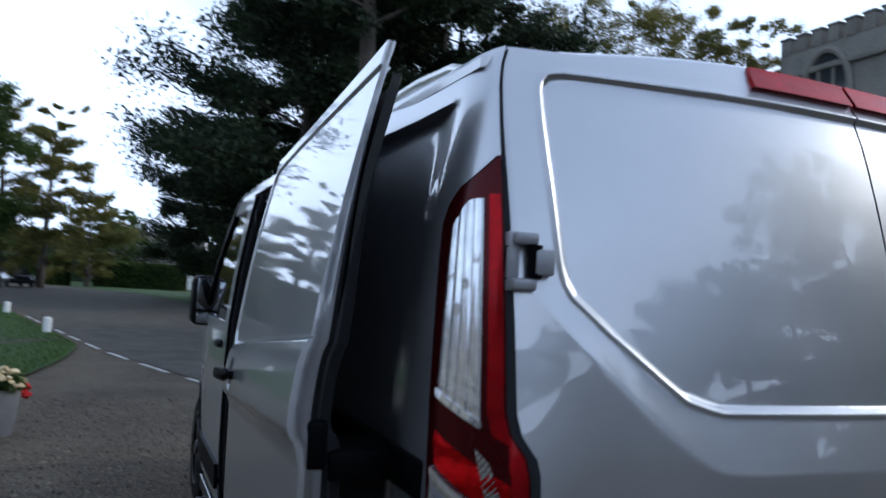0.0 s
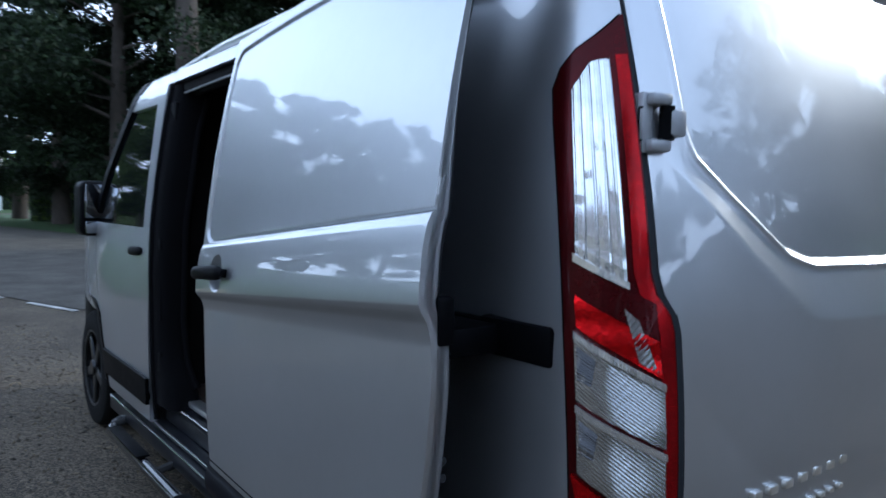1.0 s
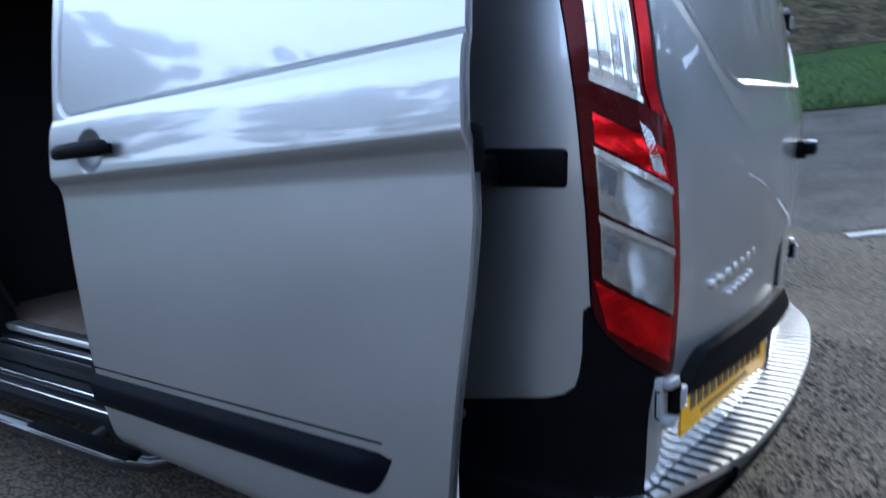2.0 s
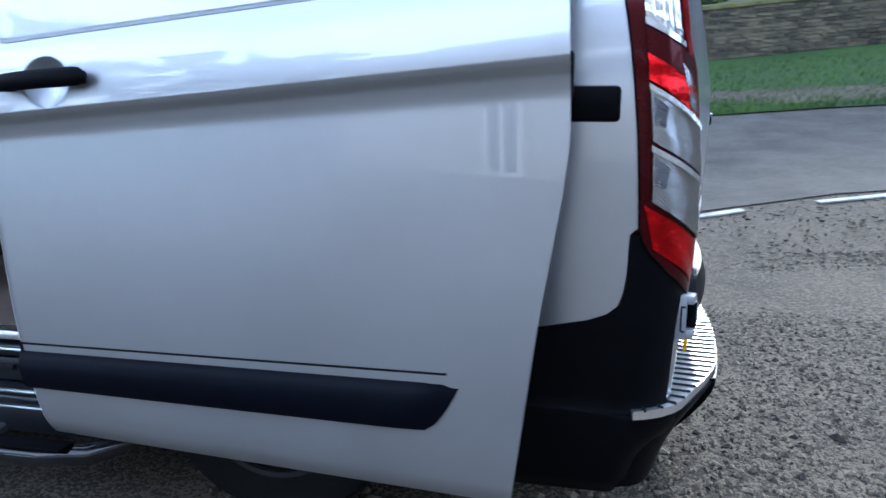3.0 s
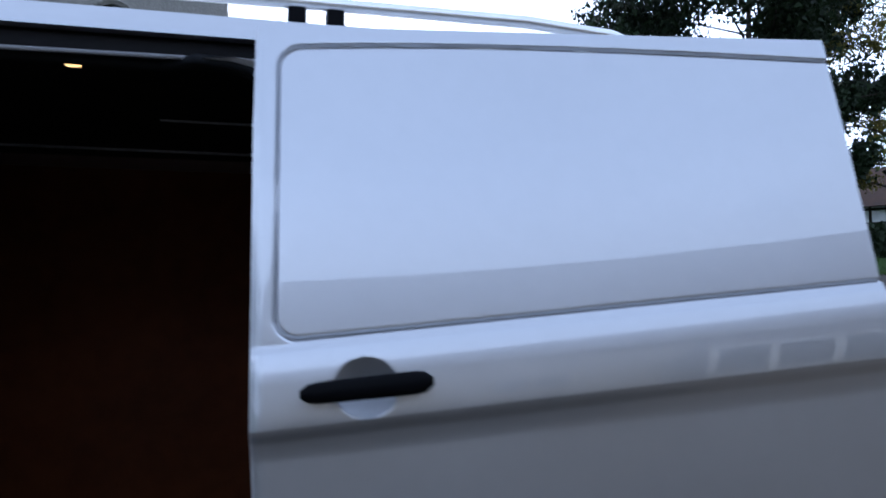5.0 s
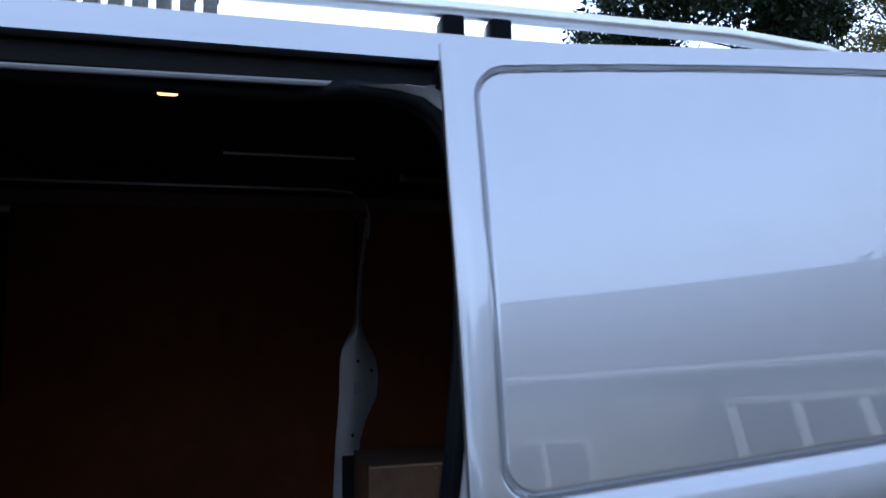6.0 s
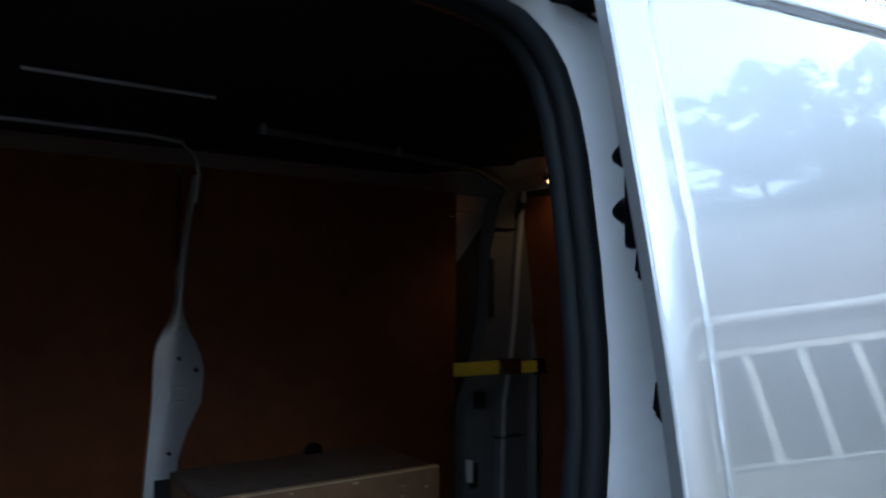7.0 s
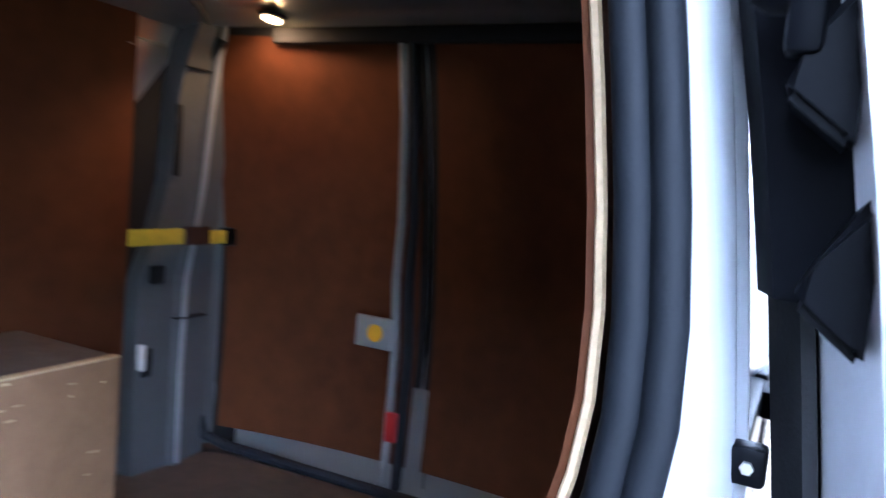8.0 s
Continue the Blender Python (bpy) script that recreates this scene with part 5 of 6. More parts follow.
for k in range(16):
    x, z, ln = rs.uniform(0.86, 1.47), 0.94 - 0.30 * rs.random() ** 2, rs.uniform(0.006, 0.022)
    box("scratch", (x, -0.4275, z), (x + ln, -0.4262, z + rs.uniform(0.002, 0.005)), EDGEPLY, wb, "", 0)
ring = part("lashing_ring", None, van, "black lashing ring on the wall")
tube("ring_plate", [(1.061, -0.803, 0.955), (1.061, -0.786, 0.955), (1.061, -0.780, 0.955)], [0.030, 0.030, 0.020], PLASTIC, ring, "", 18)
tube("ring_loop", [(1.042, -0.782, 0.958), (1.046, -0.768, 0.932), (1.061, -0.764, 0.922), (1.076, -0.768, 0.932), (1.080, -0.782, 0.958)], 0.005, DARKMETAL, ring, sides=8)

# rear corner post on the far side with its strap
grid = []
for z, a, b, y in ((0.455, 0.20, 0.50, -0.74), (0.74, 0.19, 0.494, -0.755), (1.05, 0.17, 0.478, -0.77), (1.20, 0.165, 0.42, -0.77), (1.36, 0.16, 0.385, -0.765), (1.60, 0.15, 0.378, -0.752), (1.75, 0.17, 0.36, -0.735), (1.85, 0.20, 0.34, -0.71)):
    grid.append([(Vector((lerp(a, b, t), y + o, z)), Vector((lerp(a, b, t), -0.84, z))) for t, o in ((0, -0.05), (0.04, 0.0), (0.40, 0.006), (0.43, 0.022), (0.53, 0.022), (0.56, 0.0), (0.97, -0.012), (1, -0.05))])
# silver post in the greyed primer that holds its shade
dp = shell("corner_post", grid, SHADED_IN, van, "bare silver rear corner post, greyed for its shade")
for x, z, w, h in ((0.362, 1.48, 0.022, 0.22), (0.413, 1.068, 0.045, 0.055), (0.442, 0.80, 0.04, 0.09), (0.445, 0.56, 0.05, 0.05)):
    box("post_hole", (x - w / 2, -0.81, z - h / 2), (x + w / 2, -0.762, z + h / 2), LINER, dp, "", 0.006)
# ridge left in the paler primer: its highlight put into the colour
tube("post_ridge", [(0.345, -0.722, 0.47), (0.338, -0.736, 0.74), (0.318, -0.751, 1.05), (0.288, -0.752, 1.20), (0.270, -0.746, 1.36), (0.262, -0.734, 1.60), (0.262, -0.716, 1.75), (0.268, -0.690, 1.85)], 0.011, PAINT_IN, dp, "pressed ridge in paler primer for its highlight", 10)
box("cable_clip", (0.455, -0.80, 0.78), (0.475, -0.752, 0.86), WHITE, dp, "white cable clip", 0.006)
for z in (0.93, 1.70):
    box("post_seam", (0.24, -0.76, z - 0.002), (0.36, -0.731, z + 0.002), LINER, dp, "", 0.0)
st = part("strap", None, van, "yellow ratchet strap round the post")
box("webbing", (0.27, -0.735, 1.165), (0.56, -0.728, 1.213), STRAP, st, "yellow webbing", 0.001)
box("webbing", (0.165, -0.745, 1.160), (0.272, -0.736, 1.203), STRAP, st, "yellow webbing", 0.001)
box("buckle", (0.255, -0.740, 1.160), (0.36, -0.718, 1.220), CHROME, st, "steel ratchet", 0.006)
box("buckle_grip", (0.075, -0.765, 1.150), (0.17, -0.735, 1.210), PLASTIC, st, "", 0.008)

# inner side of the rear doors


def inner_door(y0, y1, name):
    d = part(name, None, van, "ply-lined inner side of the rear door")
    ribbon("door_frame", [(0.47, y0, y1), (1.2, y0, y1), (1.84, y0, y1)], LINER, d, "dark door pressing", -0.036, 0.012, 12, 0.05)
    ribbon("ply_panel", [(0.52, y0 + 0.02, y1 - 0.025), (1.2, y0 + 0.02, y1 - 0.025), (1.815, y0 + 0.03, y1 - 0.025)], PLY, d, "brown ply door lining", -0.046, 0.006, 12, 0.05)
    return d


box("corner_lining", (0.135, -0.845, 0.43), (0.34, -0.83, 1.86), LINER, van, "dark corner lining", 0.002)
grid = [[(Vector((x, y, z)), Vector((x - 0.01, y - 0.01, z))) for x, y in ((0.34, -0.83), (0.24, -0.822), (0.17, -0.80), (0.135 + 0.05 * ease((z - 1.2) / 0.6), -0.775))] for z in (0.43, 0.8, 1.2, 1.5, 1.86)]
# greyed primer again, for the shade in the corner
shell("corner_fillet", grid, SHADED_IN, van, "silver corner pressing, greyed for its shade")
dr = inner_door(-0.80, -0.045, "inner_door")
dl = inner_door(-0.035, 0.80, "inner_door")
# seals down the middle and round the frame
tube("door_seal", [(0.11, -0.055, 0.48), (0.10, -0.055, 0.9), (0.125, -0.06, 1.12), (0.14, -0.05, 1.3), (0.2, -0.045, 1.6), (0.245, -0.045, 1.82)], 0.016, RUBBER, van, "", 10)
tube("door_post", [(0.12, -0.095, 0.48), (0.11, -0.095, 0.9), (0.13, -0.10, 1.12), (0.15, -0.085, 1.3), (0.2, -0.075, 1.6), (0.245, -0.075, 1.82)], 0.013, PAINT_IN, van, "", 10)
tube("frame_seal", [(0.27, -0.70, 1.80), (0.26, -0.755, 1.72), (0.25, -0.775, 1.5), (0.235, -0.785, 1.1), (0.22, -0.775, 0.62), (0.21, -0.74, 0.52), (0.17, -0.68, 0.485), (0.15, -0.3, 0.475), (0.14, 0.3, 0.475)], 0.017, RUBBER, van, "black door seal", 10)
box("latch_plate", (0.115, -0.225, 0.905), (0.135, -0.10, 1.00), PAINT_IN, van, "silver latch plate", 0.004)
tube("latch_sticker", [(0.133, -0.155, 0.952), (0.138, -0.155, 0.952)], 0.027, YELLOW, van, "yellow round sticker", 20)
box("red_tag", (0.118, -0.095, 0.63), (0.137, -0.058, 0.72), REDTAG, van, "red release tag", 0.004)
box("rear_header", (0.225, -0.52, 1.79), (0.262, 0.52, 1.836), LINER, van, "", 0.01)

# lamps in the load bay
for p, w in (((0.305, -0.485, 1.858), 0.026), ((2.0, 0.70, 1.79), 0.017)):
    lamp = part("bay_lamp", None, van, "small glowing roof lamp")
    box("lamp_body", (p[0] - w * 1.4, p[1] - w, p[2] - 0.004), (p[0] + w * 1.4, p[1] + w, 1.867), LINER, lamp, "", 0.004)
    box("lamp_lens", (p[0] - w, p[1] - w * 0.6, p[2] - 0.018), (p[0] + w, p[1] + w * 0.6, p[2] - 0.002), BULB, lamp, "warm glowing lens", 0.006)
bl = new("bay_light", bpy.data.lights.new("bay_light", "SPOT"))
bl.data.energy, bl.data.color, bl.data.shadow_soft_size = 0.40, (1.0, 0.54, 0.22), 0.03
bl.data.spot_size, bl.data.spot_blend = radians(165), 0.5
bl.matrix_world = look((0.33, -0.485, 1.826), (0.21, -0.45, 1.45))

# near side of the bay: opening frame
INNER_Y = 0.80
grid = []
OPEN_REAR = [(0.43, 1.578), (0.80, 1.578), (1.0, 1.578), (1.08, 1.577), (1.15, 1.575), (1.20, 1.573), (1.24, 1.571), (1.29, 1.567), (1.35, 1.560), (1.42, 1.555), (1.5, 1.552), (1.6, 1.552), (1.65, 1.556), (1.69, 1.566), (1.72, 1.585), (1.742, 1.615), (1.752, 1.66), (1.756, 1.72)]
TUCK = [(0.43, 0.09), (1.0, 0.085), (1.08, 0.072), (1.15, 0.048), (1.20, 0.028), (1.25, 0.013), (1.30, 0.004), (1.36, 0.0), (1.8, 0.0)]


def edge_y(z):
    """Where the opening's edge runs: it tucks inward low down."""
    return side_y(z) - smooth_table(TUCK, z)


for z, x in OPEN_REAR:
    ys, ye = side_y(z), edge_y(z)
    grid.append([(Vector((x + o, y, z)), Vector((x + o - 0.008, y - 0.006, z))) for o, y in ((-0.200, ys + 0.004), (-0.150, ys + 0.004), (-0.130, ys + 0.014), (-0.112, ys + 0.014), (-0.106, ys + 0.005), (-0.086, ys + 0.005), (-0.080, ys + 0.009), (-0.070, ys + 0.009), (-0.012, ye - 0.004), (0.0, ye - 0.012), (-0.004, ye - 0.034))])
# jamb brightness comes from its lightened paint
shell("opening_jamb", grid, JAMB_LIT, van, "silver door jamb, lightened for the light falling on it", smooth=60)
SEAL = mat("opening_seal_rubber", (0.006, 0.007, 0.009), 0.6, 0, 0, 0.2, 30.0, 0.2, 300.0, spec=0.15)
seal = part("opening_seal", None, van, "black rubber opening seal")
top_run = [(1.80, 0.785, 1.760), (2.2, 0.785, 1.765), (2.52, 0.785, 1.762)]
for dx, dy, rr in ((0.008, -0.043, 0.0125), (0.006, -0.021, 0.0125)):
    pts = [(x + dx, edge_y(z) + dy, z) for z, x in OPEN_REAR]
    tube("seal_lip", pts + top_run, rr, SEAL, seal, "", 12)
pts = [(x - 0.018, edge_y(z) - 0.070, z) for z, x in OPEN_REAR if 0.6 < z < 1.73]
tube("ply_edge", pts, 0.0042, EDGEPLY, van, "raw pale edge of the ply lining", 6)
grid = [[(Vector((lerp(0.25, x - 0.026, j / 4), lerp(0.80, edge_y(z) - 0.074, j / 4), z)), Vector((lerp(0.25, x - 0.026, j / 4), lerp(0.79, edge_y(z) - 0.082, j / 4), z))) for j in range(5)] for z, x in OPEN_REAR]
shell("near_wall_lining", grid, PLY, van, "brown ply wall panel")
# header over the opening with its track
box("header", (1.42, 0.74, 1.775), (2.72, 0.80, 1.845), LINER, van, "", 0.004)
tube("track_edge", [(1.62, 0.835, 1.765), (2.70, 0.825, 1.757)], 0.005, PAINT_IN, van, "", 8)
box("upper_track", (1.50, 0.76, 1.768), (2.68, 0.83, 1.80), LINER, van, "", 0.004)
tube("upper_roller", [(1.52, 0.86, 1.745), (1.52, 0.88, 1.745)], 0.024, GLOSSB, van, "black door roller", 16)
box("roller_arm", (1.48, 0.86, 1.75), (1.60, 0.91, 1.785), PLASTIC, van, "black roller arm", 0.008)
# catch with its bolt on the jamb
box("jamb_catch", (1.482, 0.948, 1.241), (1.504, 0.972, 1.268), PLASTIC, van, "black catch plate", 0.004)
tube("jamb_bolt", [(1.503, 0.960, 1.255), (1.508, 0.960, 1.255)], 0.0045, STEEL, van, "steel bolt", 6)
# front post of the opening
grid = []
for z in (0.43, 0.55, 0.65, 0.8, 1.0, 1.2, 1.4, 1.6, 1.70, 1.80):
    ys = side_y(z)
    xb = 2.50 - 0.10 * ease((0.66 - z) / 0.2)
    grid.append([(Vector((x, y, z)), Vector((x + 0.01, y - 0.002, z))) for x, y in ((2.66, ys - 0.03), (2.60, ys - 0.03), (2.585, ys - 0.012), (xb + 0.03, ys - 0.02), (xb, ys - 0.05), (xb, ys - 0.14))])
# silver post in near-black: darkness of the opening put into its colour
shell("front_post", grid, SEAL_SHADE, van, "silver post at the front of the opening, blackened for the bay's shade", smooth=60)
for z, h, w in ((1.12, 0.03, 0.02), (0.88, 0.09, 0.022), (0.62, 0.05, 0.03), (1.62, 0.10, 0.03)):
    box("post_catch", (2.52, 0.895 if z < 1.5 else 0.84, z - h), (2.52 + w * 2, 0.93 if z < 1.5 else 0.868, z + h), PLASTIC, van, "black striker", 0.01)
tube("front_seal", [(2.50, 0.73, 1.74), (2.49, 0.775, 1.6), (2.485, 0.83, 1.2), (2.48, 0.84, 0.8), (2.46, 0.83, 0.62), (2.40, 0.81, 0.52)], 0.016, SEAL_SHADE, van, "", 10)
tube("post_seal", [(2.598, side_y(z) - 0.012, z) for z in (0.36, 0.5, 0.65, 0.8, 1.0, 1.2, 1.4, 1.6, 1.72, 1.79)], 0.013, SEAL_SHADE, van, "black seal down the post", 8)
# step: steel capped threshold
for z0, z1, y0, y1, m, nm, lab in ((0.440, 0.466, 0.79, 0.845, STEEL, "threshold_strip", "brushed steel threshold"), (0.405, 0.43, 0.80, 0.872, SATIN, "step_tread", "dark satin step"), (0.335, 0.40, 0.80, 0.865, SATIN, "step_riser", "dark step riser"), (0.31, 0.332, 0.80, 0.912, SATIN, "sill_guard", "dark satin sill"), (0.225, 0.30, 0.82, 0.930, SATIN, "sill_guard", "dark satin sill")):
    box(nm, (1.40, y0, z0), (2.66 if z0 > 0.32 else 3.4, y1, z1), m, van, lab, 0.008)
for y, z, x1 in ((0.868, 0.424, 2.66), (0.908, 0.326, 3.4), (0.926, 0.292, 3.4)):
    tube("sill_edge", [(1.40, y, z), (x1, y, z)], 0.0055, CHROME, van, "thin polished edge strip", 8)
box("lower_track", (1.75, 0.868, 0.372), (1.80, 0.88, 0.385), LINER, van, "", 0.001)
# guide arm and channel on the quarter panel
ga = part("guide_channel", None, van, "black door guide channel")
box("channel", (0.225, 0.900, 1.025), (0.42, 0.940, 1.097), PLASTIC, ga, "black channel end cover", 0.010)
box("channel", (0.335, 0.905, 1.035), (1.42, 0.934, 1.088), PLASTIC, ga, "", 0.006)
box("guide_arm", (0.36, 0.93, 1.03), (0.52, 1.06, 1.085), PLASTIC, ga, "black guide arm", 0.010)

# roof bars
for s in (1, -1):
    rail = part("roof_bar", None, van, "polished roof bar on black feet")
    tube("bar", [(0.60, 0.70 * s, 1.905), (0.72, 0.70 * s, 1.945), (0.95, 0.70 * s, 1.962), (1.5, 0.70 * s, 1.962), (2.4, 0.70 * s, 1.955), (3.0, 0.69 * s, 1.93), (3.1, 0.68 * s, 1.87)], 0.016, STEEL, rail, "", 12)
    for x in (1.43, 1.52, 2.6, 0.75):
        box("bar_foot", (x - 0.022, 0.68 * s - 0.02, 1.86), (x + 0.022, 0.68 * s + 0.03, 1.952), PLASTIC, rail, "", 0.008)

# ---- church, walls, houses ----
STONE = mat("grey_church_stone", (0.23, 0.22, 0.19), 0.9, 0, 0, 0, 1.2, 0.6, 12.0, color2=(0.11, 0.107, 0.095), detail=8.0)
RUBBLE = mat("rubble_stone", (0.15, 0.125, 0.078), 0.95, 0, 0, 0, 2.0, 0.8, 25.0, color2=(0.035, 0.031, 0.021), island=True)
MOSS = mat("mossy_capping", (0.13, 0.125, 0.035), 0.95, 0, 0, 0, 3.0, 0.8, 20.0, color2=(0.045, 0.045, 0.022))
RENDERW = mat("cream_render", (0.38, 0.36, 0.31), 0.9, 0, 0, 0.1, 1.0, 0.2, 40.0)
BROWNTILES = mat("brown_roof_tiles", (0.075, 0.042, 0.028), 0.85, 0, 0, 0.3, 2.0, 0.5, 16.0)
TIMBER = mat("dark_timber", (0.018, 0.014, 0.011), 0.85, 0, 0, 0.3, 6.0, 0.3, 60.0)
TILES = mat("grey_roof_tiles", (0.18, 0.165, 0.155), 0.85, 0, 0, 0.3, 2.0, 0.5, 16.0)
DARKWIN = mat("dark_window", (0.03, 0.035, 0.04), 0.08, 0, 0.5)


def church():
    """A low stone church: a battlemented end wall with a pointed window."""
    x0, x1, y0 = 3.0, 18.0, -19.5
    z0 = gz(9, y0)
    ch = thing("church", "grey stone church with battlements and a pointed window", "church", "", (9, y0, z0))
    h = 9.0

    def cbox(name, lo, hi, m=STONE, bevel=0.03, label=""):
        return box(name, (lo[0] - 9, lo[1] - y0, lo[2]), (hi[0] - 9, hi[1] - y0, hi[2]), m, ch, label, bevel)
    cbox("wall", (x0, y0 - 14, -1), (x1, y0, h))
    cbox("roof", (x0 + .5, y0 - 13.5, h - 0.3), (x1 - .5, y0 - .6, h - 0.05), TILES)
    cbox("string_course", (x0 - .12, y0 - .1, h - 0.9), (x1 + .12, y0 + .14, h - 0.7))
    n = 24
    for i in range(n):
        x = lerp(x0, x1 - 0.38, i / (n - 1))
        m = cbox("merlon", (x, y0 - .5, h), (x + .38, y0 + .02, h + .55))
        cbox("merlon_cap", (x - .04, y0 - .54, h + .552), (x + .42, y0 + .06, h + .63))
    for x in (x0, (x0 + x1) / 2, x1 - 0.2):
        cbox("buttress", (x - .45, y0 + .02, -1), (x + .45, y0 + .7, h - 1.6), bevel=.06)
    for cx in (6.1, 12.7, 16.1):
        # pointed window: hood of voussoirs round a dark traceried opening
        w, zb, zs = 0.85, 4.2, 7.2
        pts = [(-w, zs)] + [(-w + w * 2 * (1 - math.cos(a)) / 2 * 1.0, zs + math.sin(a) * 1.7) for a in [math.pi / 2 * k / 6 for k in range(1, 7)]]
        left = [(-w, zb), (-w, zs)] + [(-w * math.cos(a), zs + 1.5 * math.sin(a)) for a in [math.pi / 2 * k / 7 for k in range(1, 8)]]
        out = left + [(-p[0], p[1]) for p in left[::-1][1:]]
        v = [(cx - 9 + px_, 0.03, pz) for px_, pz in out]
        part("window_pane", as_mesh("window_pane", v + [(a, -0.02, c) for a, b, c in v], [tuple(range(len(v))), tuple(range(2 * len(v) - 1, len(v) - 1, -1))] + [(k, (k + 1) % len(v), len(v) + (k + 1) % len(v), len(v) + k) for k in range(len(v))], DARKWIN, 0), ch, "dark leaded window")
        tube("window_hood", [(cx - 9 + px_ * 1.08, 0.06, pz + .05) for px_, pz in out], 0.13, STONE, ch, sides=6)
        for dx in (-.28, .28):
            tube("mullion", [(cx - 9 + dx, 0.06, zb), (cx - 9 + dx, 0.06, zs + 1.1)], 0.06, STONE, ch, sides=6)
    return ch


church()


WALL_NEAR = (-9.6, -5.4)


def piece_stone():
    """Rubble stone whose tone differs from piece to piece."""
    m = RUBBLE.copy()
    m.name = "rubble_piece"
    n, l = m.node_tree.nodes, m.node_tree.links
    info = n.new("ShaderNodeObjectInfo")
    for k in list(n):
        if k.type == "NEW_GEOMETRY":
            to = [q.to_socket for q in k.outputs["Random Per Island"].links][0]
            l.new(info.outputs["Random"], to)
    return m


RUBBLE_ONE = piece_stone()


def rubble_wall():
    """The churchyard wall: coursed rubble with a mossy capping, following the bank."""
    w = thing("churchyard_wall", "low rubble stone churchyard wall with a mossy capping", "stone wall")
    r = random.Random(9)
    A, B = Vector((-12.4, -18.107)), Vector((3.0, -16.4))
    d = (B - A).normalized()
    nrm = Vector((-d.y, d.x))
    L = (B - A).length
    core, cf = [], []
    n = 60
    for i in range(n + 1):
        p = A + d * (L * i / n)
        z = gz(p.x, p.y)
        for o, zz in ((-.16, -.3), (-.16, 1.18), (.16, 1.18), (.16, -.3)):
            q = p + nrm * o
            core.append((q.x, q.y, z + zz))
    for i in range(n):
        for k in range(3):
            a = i * 4 + k
            cf.append((a, a + 1, a + 5, a + 4))
    part("core", as_mesh("core", core, cf, RUBBLE, 0), w)
    sv2, sf2 = [], []
    pieces = []
    z = 0.0
    rows = 13
    for k in range(rows):
        hgt = 1.18 / rows
        s = 0.0
        while s < L:
            ln = r.uniform(.12, .42)
            p = A + d * (s + ln / 2)
            zz = gz(p.x, p.y) + k * hgt + hgt / 2
            o = len(sv2)
            dep = .17 + r.uniform(0, .035)
            if WALL_NEAR[0] < p.x < WALL_NEAR[1] and len(pieces) < 300:
                pieces.append((p.x, p.y, zz, ln - .016, 2 * dep, hgt - .014))
                s += ln
                continue
            for a, b, c in ((-1, -1, -1), (1, -1, -1), (1, 1, -1), (-1, 1, -1), (-1, -1, 1), (1, -1, 1), (1, 1, 1), (-1, 1, 1)):
                e = .86 if b > 0 else 1
                q = p + d * (a * (ln / 2 - .008) * e) + nrm * (b * dep)
                sv2.append((q.x, q.y, zz + c * (hgt / 2 - .007) * e))
            sf2 += [tuple(o + t for t in f) for f in ((0, 1, 2, 3), (4, 5, 6, 7), (0, 1, 5, 4), (1, 2, 6, 5), (2, 3, 7, 6), (3, 0, 4, 7))]
            s += ln
    st_ = part("stone", as_mesh("stone", sv2, sf2, RUBBLE, 0), w)
    st_["kind"] = "stuff"
    cv, cf = [], []
    for i in range(n * 2 + 1):
        p = A + d * (L * i / n / 2)
        z = gz(p.x, p.y) + 1.18
        for o, zz in ((-.22, 0), (-.2, .09), (0, .15 + r.uniform(0, .04)), (.2, .09), (.22, 0)):
            q = p + nrm * (o + r.uniform(-.02, .02))
            cv.append((q.x, q.y, z + zz))
    for i in range(n * 2):
        for k in range(4):
            a = i * 5 + k
            cf.append((a, a + 1, a + 6, a + 5))
    part("capping", as_mesh("capping", cv, cf, MOSS, 60), w)
    bm = bmesh.new()
    add_box(bm, (-.5, -.5, -.5), (.5, .5, .5), .06, 1)
    for q in bm.verts:
        q.co += Vector((r.uniform(-.03, .03), r.uniform(-.02, .02), r.uniform(-.04, .04)))
    first = bm_part("stone", bm, RUBBLE_ONE, w, "", 30)
    turn = math.atan2(d.y, d.x)
    for k, (px_, py_, pz_, a, b, c) in enumerate(pieces):
        ob = first if k == 0 else part("stone", first.data, w)
        ob.location, ob.rotation_euler, ob.scale = (px_, py_, pz_), (0, 0, turn + (math.pi if r.random() < .5 else 0)), (a, b, c)
    # headstones behind
    for i, (s, o, hh, ww, tilt) in enumerate(((14.1, -2.2, 2.05, .7, 3), (12.7, -3.4, 2.5, .6, 9), (11.2, -1.6, 1.95, .55, -4), (9.9, -2.9, 2.2, .7, 2), (8.2, -2.0, 2.3, .65, -6), (6.7, -3.0, 2.1, .6, 5), (4.8, -2.2, 2.2, .7, 0))):
        p = B - d * s + nrm * o
        hs = thing("headstone", "weathered grey headstone leaning behind the wall", "headstone", "churchyard headstones", (p.x, p.y, gz(p.x, p.y)))
        bm = bmesh.new()
        add_box(bm, (-ww / 2, -.07, -.2), (ww / 2, .07, hh), .05, 3, Matrix.Rotation(radians(tilt), 4, "Y"))
        bm_part("slab", bm, STONE, hs)


rubble_wall()


